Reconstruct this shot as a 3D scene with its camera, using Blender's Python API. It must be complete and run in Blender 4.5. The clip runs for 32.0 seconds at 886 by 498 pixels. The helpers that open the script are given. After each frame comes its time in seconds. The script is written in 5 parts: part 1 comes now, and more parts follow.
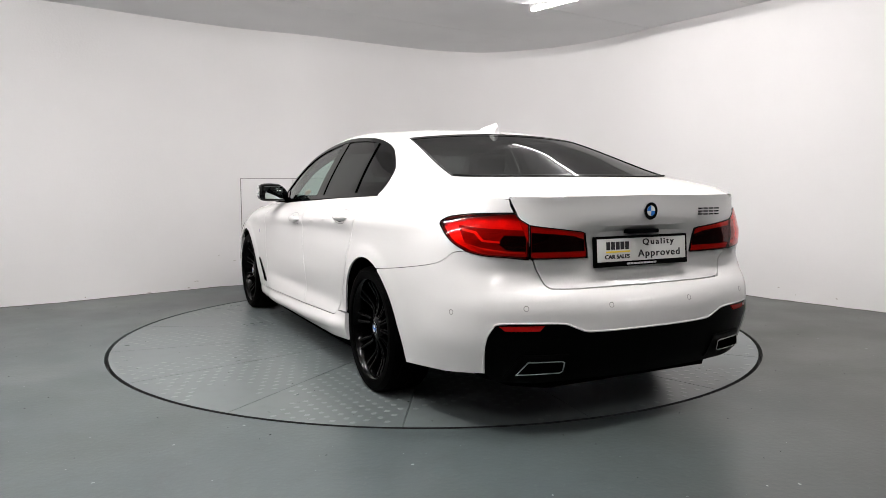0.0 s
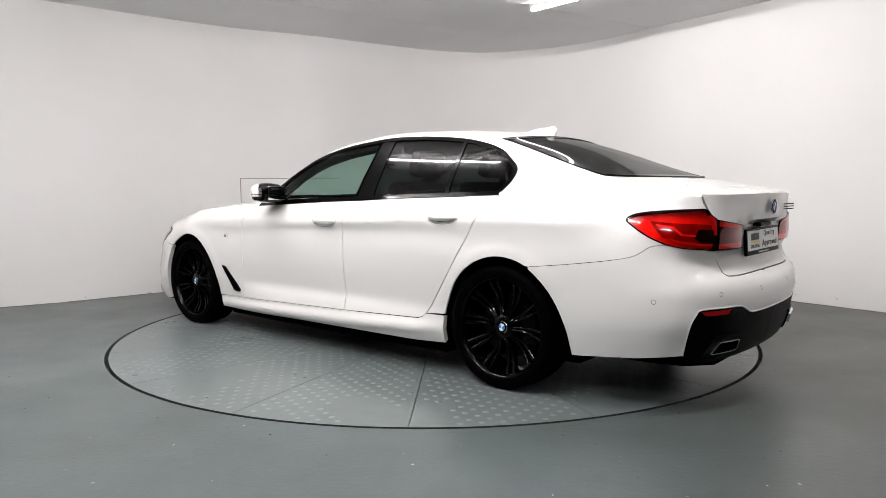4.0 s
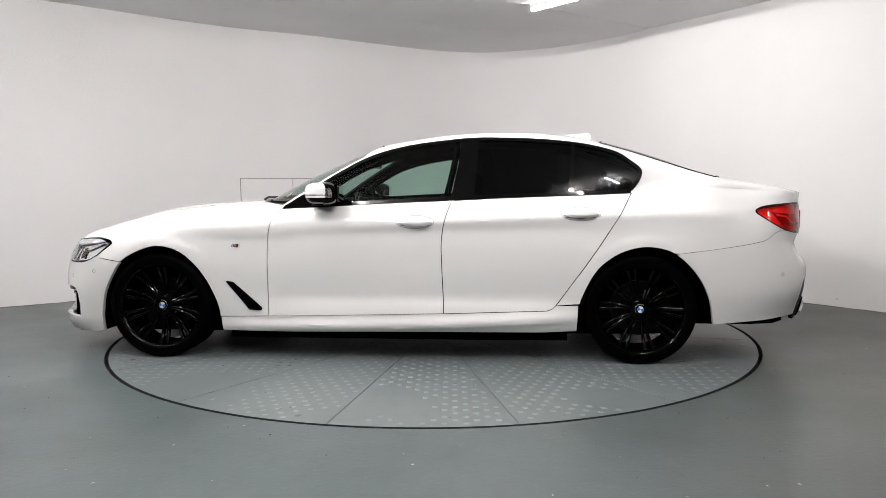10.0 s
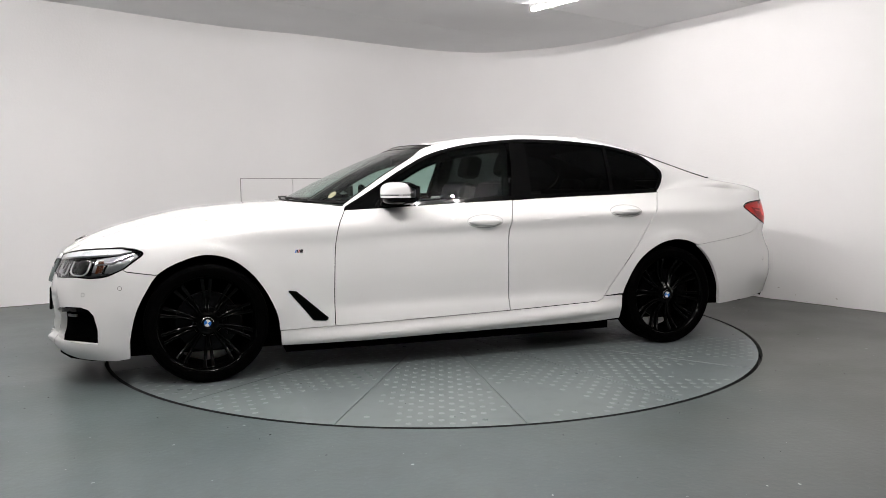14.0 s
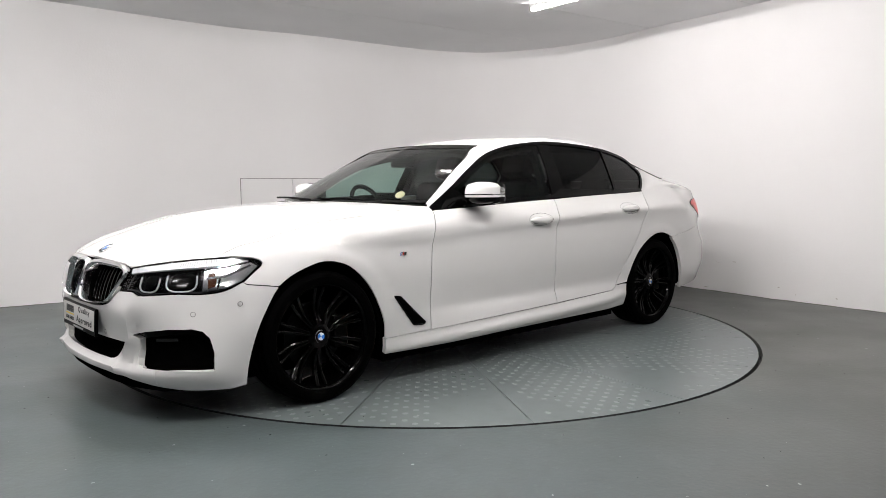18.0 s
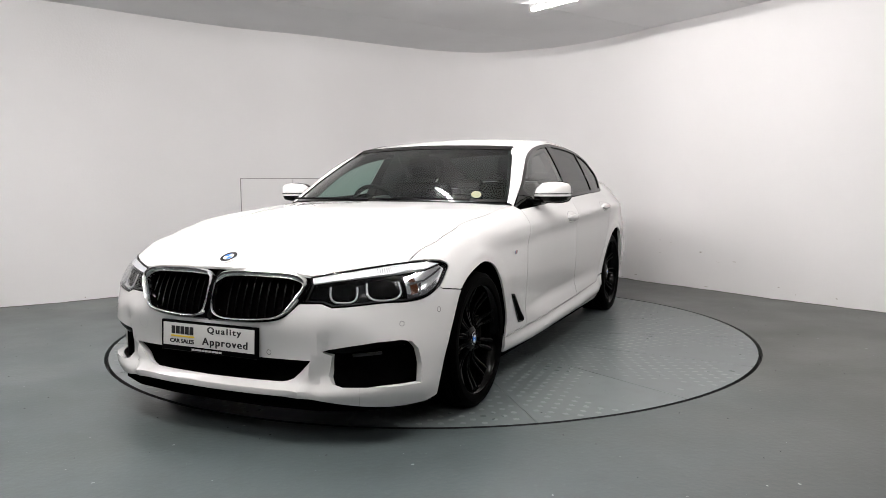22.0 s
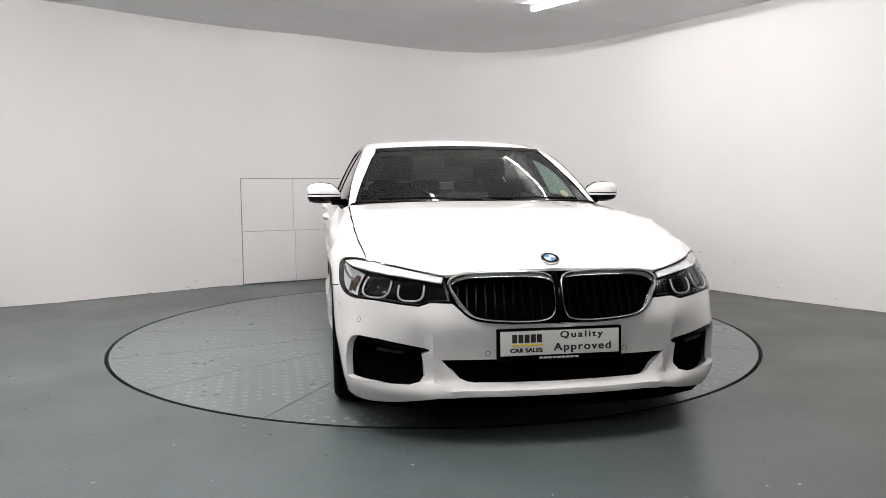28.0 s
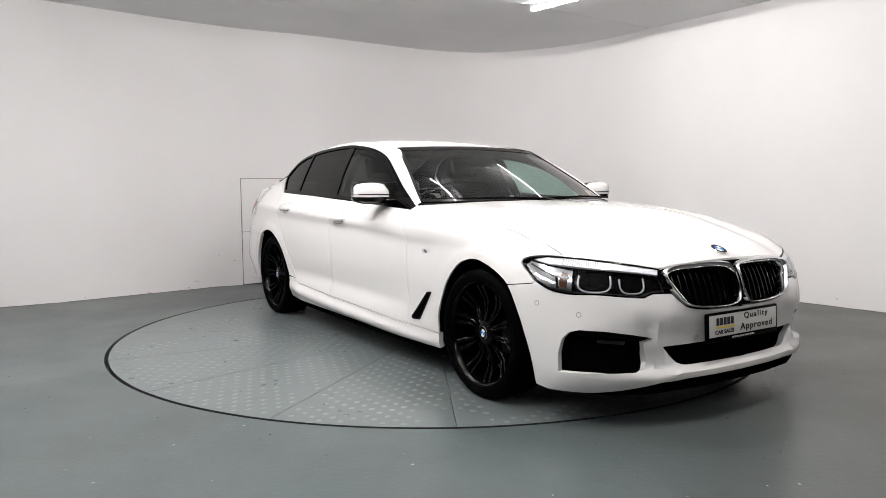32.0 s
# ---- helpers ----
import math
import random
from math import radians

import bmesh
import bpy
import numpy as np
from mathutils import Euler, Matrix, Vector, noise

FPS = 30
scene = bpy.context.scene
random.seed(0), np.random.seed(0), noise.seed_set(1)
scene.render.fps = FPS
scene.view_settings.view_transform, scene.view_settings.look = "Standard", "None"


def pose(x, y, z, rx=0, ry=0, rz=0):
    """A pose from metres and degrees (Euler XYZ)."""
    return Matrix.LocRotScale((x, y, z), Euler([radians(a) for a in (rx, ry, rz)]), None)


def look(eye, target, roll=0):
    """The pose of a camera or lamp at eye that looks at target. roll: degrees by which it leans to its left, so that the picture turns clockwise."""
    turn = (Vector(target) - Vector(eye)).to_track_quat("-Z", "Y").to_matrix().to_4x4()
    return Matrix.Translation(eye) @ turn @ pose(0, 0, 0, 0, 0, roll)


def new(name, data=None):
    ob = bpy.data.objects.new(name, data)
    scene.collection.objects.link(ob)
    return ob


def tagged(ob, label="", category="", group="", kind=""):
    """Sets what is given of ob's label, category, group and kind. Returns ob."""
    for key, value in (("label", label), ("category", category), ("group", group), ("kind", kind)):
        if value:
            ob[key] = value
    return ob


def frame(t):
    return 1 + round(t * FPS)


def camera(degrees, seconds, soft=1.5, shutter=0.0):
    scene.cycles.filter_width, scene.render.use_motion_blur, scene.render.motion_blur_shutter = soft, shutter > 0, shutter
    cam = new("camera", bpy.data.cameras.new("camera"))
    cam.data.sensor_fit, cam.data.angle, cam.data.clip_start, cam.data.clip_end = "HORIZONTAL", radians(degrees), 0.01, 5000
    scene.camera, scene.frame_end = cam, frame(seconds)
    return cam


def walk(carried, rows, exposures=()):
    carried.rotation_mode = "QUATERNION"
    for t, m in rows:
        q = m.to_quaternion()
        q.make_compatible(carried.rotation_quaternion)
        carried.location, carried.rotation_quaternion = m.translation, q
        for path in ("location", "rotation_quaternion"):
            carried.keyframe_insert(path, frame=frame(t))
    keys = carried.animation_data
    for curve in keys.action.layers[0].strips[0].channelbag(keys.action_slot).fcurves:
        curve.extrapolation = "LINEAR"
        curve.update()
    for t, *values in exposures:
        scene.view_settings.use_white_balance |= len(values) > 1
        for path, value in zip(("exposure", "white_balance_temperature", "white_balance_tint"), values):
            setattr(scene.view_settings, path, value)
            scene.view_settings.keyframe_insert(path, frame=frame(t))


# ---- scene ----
cam = camera(63.16, 32.0, soft=.75)
EYE = Vector((0.0, -5.387, 1.078))
YAW, PITCH = radians(.678), radians(5.059)
AHEAD = Vector((math.sin(YAW) * math.cos(PITCH), math.cos(YAW) * math.cos(PITCH), -math.sin(PITCH)))
VIEW = look(EYE, EYE + AHEAD * 5, -.276)
walk(cam, [(0, VIEW), (32.0, VIEW)], exposures=[(0, .12), (32.0, .12)])

# ---- light: a closed room lit by ceiling tubes ----
world = bpy.data.worlds.new("world")
world.use_nodes = True
world.node_tree.nodes["Background"].inputs[0].default_value = (.9, .95, 1, 1)
world.node_tree.nodes["Background"].inputs[1].default_value = 0.02
scene.world = world


# centre, turn and length of each fluorescent tube on the ceiling; the tubes themselves give the light
CEIL = 2.75
# x, y, turn, length, and how strongly each one shines, tuned to balance walls and car; the two short ones are compact
# lamps
# several tubes out of view have no known source: added as fill
TUBES = [(1.385, .90, -50.7, 1.5, 26), (-1.57, -.93, -52, 1.5, 200), (1.0, -2.75, -49, .3, 560), (1.42, -2.42, -49, .3, 560), (-4.2, -1.7, -49, 1.5, 65), (-2.9, -1.32, -49, 1.5, 140), (-3.05, -3.44, -49, 1.5, 65),
         (-.93, -3.1, -49, 1.5, 275), (.35, -.48, -49, 1.5, 155), (4.5, -3.3, -49, 1.5, 95), (.3, -5.6, -49, 1.5, 130)]

# ---- materials ----
def mat(name, colour, rough=.5, metal=0.0, coat=0.0, coat_rough=.03, spec=.5, emit=None, power=0.0):
    m = bpy.data.materials.new(name)
    m.use_nodes = True
    b = m.node_tree.nodes["Principled BSDF"]
    b.inputs["Base Color"].default_value = (*colour, 1)
    b.inputs["Roughness"].default_value = rough
    b.inputs["Metallic"].default_value = metal
    b.inputs["Coat Weight"].default_value = coat
    b.inputs["Coat Roughness"].default_value = coat_rough
    b.inputs["Coat IOR"].default_value = 1.62
    b.inputs["Specular IOR Level"].default_value = spec
    if emit:
        b.inputs["Emission Color"].default_value = (*emit, 1)
        b.inputs["Emission Strength"].default_value = power
    return m


def grain(m, scale, amount, bump=0.0, detail=4, colour2=None, fac=(.4, .65), rough_var=0.0):
    """Noise over object coordinates: stains towards colour2, relief, and uneven gloss."""
    nt = m.node_tree
    b = nt.nodes["Principled BSDF"]
    tc = nt.nodes.new("ShaderNodeTexCoord")
    no = nt.nodes.new("ShaderNodeTexNoise")
    no.inputs["Scale"].default_value, no.inputs["Detail"].default_value = scale, detail
    nt.links.new(tc.outputs["Object"], no.inputs["Vector"])
    if colour2:
        ramp = nt.nodes.new("ShaderNodeMapRange")
        ramp.inputs["From Min"].default_value, ramp.inputs["From Max"].default_value = fac
        ramp.inputs["To Max"].default_value = amount
        nt.links.new(no.outputs["Fac"], ramp.inputs["Value"])
        mix = nt.nodes.new("ShaderNodeMix")
        mix.data_type = "RGBA"
        src = b.inputs["Base Color"]
        if src.is_linked:
            nt.links.new(src.links[0].from_socket, mix.inputs["A"])
        else:
            mix.inputs["A"].default_value = src.default_value
        mix.inputs["B"].default_value = (*colour2, 1)
        nt.links.new(ramp.outputs["Result"], mix.inputs["Factor"])
        nt.links.new(mix.outputs["Result"], src)
    if rough_var:
        r = nt.nodes.new("ShaderNodeMapRange")
        base = b.inputs["Roughness"].default_value
        r.inputs["To Min"].default_value, r.inputs["To Max"].default_value = base - rough_var, base + rough_var
        r.inputs["From Min"].default_value, r.inputs["From Max"].default_value = .3, .7
        nt.links.new(no.outputs["Fac"], r.inputs["Value"])
        nt.links.new(r.outputs["Result"], b.inputs["Roughness"])
    if bump:
        bu = nt.nodes.new("ShaderNodeBump")
        bu.inputs["Strength"].default_value, bu.inputs["Distance"].default_value = 1.0, bump
        if b.inputs["Normal"].is_linked:
            nt.links.new(b.inputs["Normal"].links[0].from_socket, bu.inputs["Normal"])
        nt.links.new(no.outputs["Fac"], bu.inputs["Height"])
        nt.links.new(bu.outputs["Normal"], b.inputs["Normal"])
    return m


def glass_mat(name, tint, gloss=.016, edge=.85):
    """A thin pane: tinted see-through with a mirror coat that grows at grazing angles."""
    m = bpy.data.materials.new(name)
    m.use_nodes = True
    nt = m.node_tree
    nt.nodes.remove(nt.nodes["Principled BSDF"])
    out = nt.nodes["Material Output"]
    tr = nt.nodes.new("ShaderNodeBsdfTransparent")
    tr.inputs["Color"].default_value = (*tint, 1)
    gl = nt.nodes.new("ShaderNodeBsdfGlossy")
    gl.inputs["Roughness"].default_value = .0
    gl.inputs["Color"].default_value = (1, 1, 1, 1)
    fr = nt.nodes.new("ShaderNodeLayerWeight")
    fr.inputs["Blend"].default_value = .5
    pw = nt.nodes.new("ShaderNodeMath")
    pw.operation = "POWER"
    pw.inputs[1].default_value = 4.5
    nt.links.new(fr.outputs["Facing"], pw.inputs[0])
    ad = nt.nodes.new("ShaderNodeMath")
    ad.operation = "MULTIPLY_ADD"
    ad.inputs[1].default_value, ad.inputs[2].default_value = edge, gloss
    nt.links.new(pw.outputs[0], ad.inputs[0])
    mx = nt.nodes.new("ShaderNodeMixShader")
    nt.links.new(ad.outputs[0], mx.inputs[0])
    nt.links.new(tr.outputs[0], mx.inputs[1])
    nt.links.new(gl.outputs[0], mx.inputs[2])
    nt.links.new(mx.outputs[0], out.inputs["Surface"])
    return m


PAINT = mat("white_car_paint", (.72, .715, .705), .5, 0, 1.0, .012, spec=.0)
BLACK = mat("gloss_black", (.001, .001, .001), .05, spec=.13)
SLAT = mat("black_slat", (.001, .001, .001), .25, spec=.09)
FRAME = mat("satin_chrome", (.86, .86, .865), .10, 1.0)
LAMP_DARK = mat("dark_lamp_housing", (.002, .002, .0022), .15, spec=.2)
PLASTIC = grain(mat("black_plastic", (.0008, .0008, .0008), .35, spec=.04), 300, 0, .0003)
DARK = mat("dark_cavity", (.0015, .0015, .0015), .9, spec=.0)
RUBBER = grain(mat("tyre_rubber", (.0007, .0007, .0007), .55, spec=.012), 120, 0, .0004)
RIM = mat("gloss_black_alloy", (.0006, .0006, .0006), .09, spec=.11)
MIRROR = mat("mirror_silver", (.42, .46, .45), .02, 1.0)
CHROME = mat("chrome", (.80, .80, .81), .06, 1.0)
STEEL = grain(mat("brake_steel", (.012, .012, .013), .35, 1.0), 90, 0, .0004)
RED = mat("red_lamp_lens", (.36, .003, .002), .06, spec=.25)
RED_DARK = mat("dark_red_lamp_lens", (.38, .006, .004), .08, spec=.35)
AMBER = mat("amber_reflector", (.05, .016, .006), .2, .0, spec=.2)
SILVER = mat("satin_silver", (.72, .72, .73), .25, .6)
WHITE_LENS = mat("white_light_guide", (.88, .89, .90), .15, 0, .6)
LAMP_RING = mat("frosted_light_guide", (.42, .42, .43), .3, 0, .4)
LAMP_GREY = mat("dark_grey_lamp_trim", (.03, .03, .032), .3, .3)
CLEAR = glass_mat("clear_lamp_cover", (.93, .94, .95))
GLASS = glass_mat("windscreen_glass", (.58, .72, .67))
TINT = glass_mat("privacy_glass", (.042, .046, .046), .009, .6)
TINT_REAR = glass_mat("rear_screen_glass", (.05, .052, .052), .014, .45)
TRIM = grain(mat("interior_black", (.005, .005, .005), .75, spec=.1), 160, 0, .0006)
LEATHER = grain(mat("seat_leather", (.003, .003, .003), .8, spec=.02), 220, 0, .0008)
HEADLINER = grain(mat("headliner_fabric", (.03, .03, .03), .9, spec=.1), 400, 0, .0004)
BLUE = mat("badge_blue", (.02, .15, .52), .45, spec=.15)
WHITE = mat("plate_white", (.62, .62, .60), .35, 0, .15)
YELLOW = mat("plate_yellow", (.75, .55, .03), .4)
INK = mat("plate_ink", (.01, .01, .011), .5)
DARK_INK = mat("dark_joint_and_shadow", (.10, .10, .10), .5)
GREY_INK = mat("grey_lettering", (.5, .5, .5), .4)

WALL = grain(grain(mat("white_wall_paint", (.82, .812, .808), .75, spec=.3), 1.1, .5, 0, 5, (.78, .77, .765)), 55, 0, .0012, 3)
CEILING = grain(mat("ceiling_paint", (.77, .77, .775), .85, spec=.2), 1.5, .6, .0015, 5, (.72, .72, .725))
FLOOR = grain(grain(grain(mat("grey_green_floor_paint", (.069, .086, .087), .33, spec=.34), 1.3, .55, 0, 3, (.054, .068, .070), (.3, .75), .06), 38, .5, .0008, 4, (.105, .12, .115), (.6, .75)), .55, .6, 0, 4, (.054, .060, .050), (.47, .66))


def dim_right(m, colour, start, stop):
    """Dimmer light on the floor's right, put into a darker, browner colour with a ragged edge."""
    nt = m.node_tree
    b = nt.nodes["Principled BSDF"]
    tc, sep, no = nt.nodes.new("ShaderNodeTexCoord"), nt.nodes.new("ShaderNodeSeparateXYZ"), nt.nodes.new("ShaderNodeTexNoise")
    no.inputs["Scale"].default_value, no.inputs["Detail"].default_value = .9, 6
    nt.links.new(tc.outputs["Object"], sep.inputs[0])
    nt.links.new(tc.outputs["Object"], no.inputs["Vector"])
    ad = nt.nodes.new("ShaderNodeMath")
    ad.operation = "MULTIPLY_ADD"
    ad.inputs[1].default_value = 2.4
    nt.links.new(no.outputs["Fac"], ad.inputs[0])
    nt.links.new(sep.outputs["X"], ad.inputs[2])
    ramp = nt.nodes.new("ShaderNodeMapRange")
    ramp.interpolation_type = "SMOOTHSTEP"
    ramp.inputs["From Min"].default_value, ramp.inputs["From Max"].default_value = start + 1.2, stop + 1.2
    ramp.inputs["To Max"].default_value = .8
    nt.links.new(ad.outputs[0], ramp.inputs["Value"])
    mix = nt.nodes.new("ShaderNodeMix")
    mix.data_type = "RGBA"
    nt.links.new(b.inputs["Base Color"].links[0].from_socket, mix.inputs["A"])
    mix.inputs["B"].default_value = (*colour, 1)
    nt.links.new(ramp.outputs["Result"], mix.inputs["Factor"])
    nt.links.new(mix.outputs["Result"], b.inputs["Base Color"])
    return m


grain(FLOOR, 7.5, .5, 0, 8, (.050, .060, .058), (.50, .72))
# the floor's dim right side is painted into its colour here
dim_right(FLOOR, (.052, .054, .047), .2, 2.6)
PLATE_PAINT = grain(mat("worn_deck_paint", (.115, .135, .135), .30, .0, spec=.45), 1.4, .5, .0, 3, (.094, .112, .114), (.3, .72))
grain(PLATE_PAINT, 9, .45, 0, 8, (.080, .092, .090), (.50, .70))
STUD = grain(mat("worn_stud_metal", (.20, .225, .223), .32), 3, .5, 0, 3, (.155, .177, .177), (.42, .62), .06)
SEAM = mat("black_ring_gap", (.008, .008, .009), .8)
GAP_GREY = mat("grey_joint", (.16, .155, .15), .8)
SCUFF = grain(mat("brown_grey_scuff", (.42, .38, .34), .8, spec=.1), 60, .7, 0, 3, (.70, .68, .66), (.35, .6))
CHIP = mat("pale_paint_chip", (.38, .40, .39), .6)
SPECK = mat("dark_grit", (.02, .02, .02), .8)
PANEL_WHITE = grain(mat("white_access_panel", (.82, .812, .806), .7, spec=.3), 2, .4, .0006, 4, (.78, .77, .765))
BACK_WALL = grain(mat("dark_unseen_wall", (.055, .055, .058), .8, spec=.2), 1.5, .5, .001, 4, (.04, .04, .042))
LAMP_BODY = mat("pale_grey_lamp_body", (.45, .45, .45), .5)
CREAM = mat("cream_disc", (.92, .60, .42), .5)
BAND = mat("black_glass_paint", (.001, .001, .001), .03, spec=.25)
LAMP_PALE = grain(mat("pale_lamp_inside", (.80, .78, .78), .4), 25, .5, .001, 3, (.6, .6, .6))
LAMP_MID = grain(mat("dim_lamp_inside", (.22, .22, .22), .3), 25, .6, .001, 3, (.10, .10, .10))
RED_GLASS = glass_mat("red_lens_glass", (.96, .045, .025), .03)


# ---- mesh helpers ----
def thing(name, label, category, group="", kind=""):
    return tagged(new(name), label, category, group, kind)


def finish(me, smooth=True, angle=32):
    me.update()
    if smooth:
        me.shade_smooth()
        me.set_sharp_from_angle(angle=radians(angle))
    return me


def part(name, bm, material, parent=None, label="", smooth=True, angle=32):
    me = bm
    if isinstance(bm, bmesh.types.BMesh):
        me = bpy.data.meshes.new(name)
        bm.to_mesh(me)
        bm.free()
        finish(me, smooth, angle)
    if material and not me.materials:
        me.materials.append(material)
    ob = new(name, me)
    if parent:
        ob.parent = parent
    if label:
        ob["label"] = label
    return ob


def mirror_mesh(me):
    """The same mesh on the car's other side."""
    m2 = me.copy()
    m2.transform(Matrix.Diagonal((1, -1, 1, 1)))
    m2.flip_normals()
    return m2


def both(name, bm, material, parent, label="", smooth=True, angle=32, label2=""):
    a = part(name, bm, material, parent, label, smooth, angle)
    b = part(name, mirror_mesh(a.data), None, parent, label2 or label)
    return a, b


def box(bm, x0, x1, y0, y1, z0, z1, bevel=0.0, m=None):
    r = bmesh.ops.create_cube(bm, size=1)
    mt = Matrix.Translation(((x0 + x1) / 2, (y0 + y1) / 2, (z0 + z1) / 2)) @ Matrix.Diagonal((x1 - x0, y1 - y0, z1 - z0, 1))
    bmesh.ops.transform(bm, matrix=(m @ mt if m else mt), verts=r["verts"])
    if bevel:
        es = list({e for v in r["verts"] for e in v.link_edges})
        bmesh.ops.bevel(bm, geom=es, offset=bevel, segments=3, profile=.6, affect="EDGES", clamp_overlap=True)
    return bm


def grid_bm(rows, close_u=False, close_v=False, bm=None):
    """A sheet through rows of points."""
    bm = bm or bmesh.new()
    vs = [[bm.verts.new(p) for p in r] for r in rows]
    nr, nc = len(vs), len(vs[0])
    for i in range(nr if close_v else nr - 1):
        for j in range(nc if close_u else nc - 1):
            a, b, c, d = vs[i][j], vs[i][(j + 1) % nc], vs[(i + 1) % nr][(j + 1) % nc], vs[(i + 1) % nr][j]
            q = []
            for v in (a, b, c, d):
                if v not in q:
                    q.append(v)
            if len(q) > 2:
                bm.faces.new(q)
    return bm


def lathe(profile, n=48, bm=None):
    """Turn (y, r) pairs round the y axis."""
    rows = []
    for y, r in profile:
        rows.append([(r * math.cos(2 * math.pi * k / n), y, r * math.sin(2 * math.pi * k / n)) for k in range(n)])
    return grid_bm(rows, close_u=True, bm=bm)


def sweep(points, radius, n=8, closed=False, bm=None, up=(0, 0, 1)):
    """A round bar along points."""
    p = [Vector(q) for q in points]
    k = len(p)
    rows = []
    for i in range(k):
        a = p[(i - 1) % k] if closed or i else p[i]
        b = p[(i + 1) % k] if closed or i < k - 1 else p[i]
        d = (b - a).normalized()
        u = d.cross(Vector(up))
        if u.length < 1e-4:
            u = d.cross(Vector((1, 0, 0)))
        u.normalize()
        w = u.cross(d)
        rr = radius[i] if isinstance(radius, (list, tuple)) else radius
        rows.append([p[i] + (u * math.cos(2 * math.pi * j / n) + w * math.sin(2 * math.pi * j / n)) * rr for j in range(n)])
    bm = grid_bm(rows, close_u=True, close_v=closed, bm=bm)
    return bm


def out_normals(bm):
    bmesh.ops.recalc_face_normals(bm, faces=bm.faces)
    return bm


# ---- the car's outer skin, as smooth functions ----
def pchip(xs, ys, q):
    """Monotone cubic through (xs, ys), constant past the ends."""
    xs, ys, q = np.asarray(xs, float), np.asarray(ys, float), np.asarray(q, float)
    h = np.diff(xs)
    d = np.diff(ys) / h
    m = np.zeros(len(xs))
    same = d[:-1] * d[1:] > 0
    m[1:-1][same] = 2 * d[:-1][same] * d[1:][same] / (d[:-1] + d[1:])[same]
    m[0], m[-1] = d[0], d[-1]
    q = np.clip(q, xs[0], xs[-1])
    i = np.clip(np.searchsorted(xs, q) - 1, 0, len(xs) - 2)
    t = (q - xs[i]) / h[i]
    return ((1 + 2 * t) * (1 - t) ** 2 * ys[i] + t * (1 - t) ** 2 * h[i] * m[i]
            + t * t * (3 - 2 * t) * ys[i + 1] + t * t * (t - 1) * h[i] * m[i + 1])


def spline(points, n=16, closed=False):
    """Catmull-Rom through the points, n steps a stretch."""
    p = np.asarray(points, float)
    k = len(p)
    out = []
    for i in range(k if closed else k - 1):
        if closed:
            a, b, c, d = p[(i - 1) % k], p[i], p[(i + 1) % k], p[(i + 2) % k]
        else:
            b, c = p[i], p[i + 1]
            a = p[i - 1] if i else 2 * b - c
            d = p[i + 2] if i + 2 < k else 2 * c - b
        for t in np.arange(n) / n:
            out.append(0.5 * (2 * b + (c - a) * t + (2 * a - 5 * b + 4 * c - d) * t * t + (3 * b - a - 3 * c + d) * t ** 3))
    if not closed:
        out.append(p[-1])
    return np.array(out)


# plan outline of the left half, nose to tail
PLAN = spline([(2.365, 0), (2.355, .25), (2.315, .5), (2.225, .70), (2.10, .825), (1.92, .895), (1.72, .913), (1.49, .918),
               (1.2, .918), (.8, .915), (.2, .912), (-.4, .915), (-1.0, .922), (-1.49, .93), (-1.85, .918), (-2.15, .890),
               (-2.31, .850), (-2.43, .785), (-2.53, .64), (-2.578, .45), (-2.604, .2), (-2.61, 0)], 24)
PLAN_S = np.concatenate([[0], np.cumsum(np.linalg.norm(np.diff(PLAN, axis=0), axis=1))])
S_END = PLAN_S[-1]


def at_x(v):
    return float(np.interp(-v, -PLAN[:, 0], PLAN_S))


def at_front(y):
    k = 24 * 7
    return float(np.interp(y, PLAN[:k, 1], PLAN_S[:k]))


def at_rear(y):
    k = 24 * 13
    return float(np.interp(y, PLAN[k:, 1][::-1], PLAN_S[k:][::-1]))


def side_section(xx, pairs):
    y0 = float(np.interp(at_x(xx), PLAN_S, PLAN[:, 1]))
    return at_x(xx), [p[0] for p in pairs], [p[1] - y0 for p in pairs]


def end_section(s, pairs):
    return s, [p[0] for p in pairs], [p[1] for p in pairs]


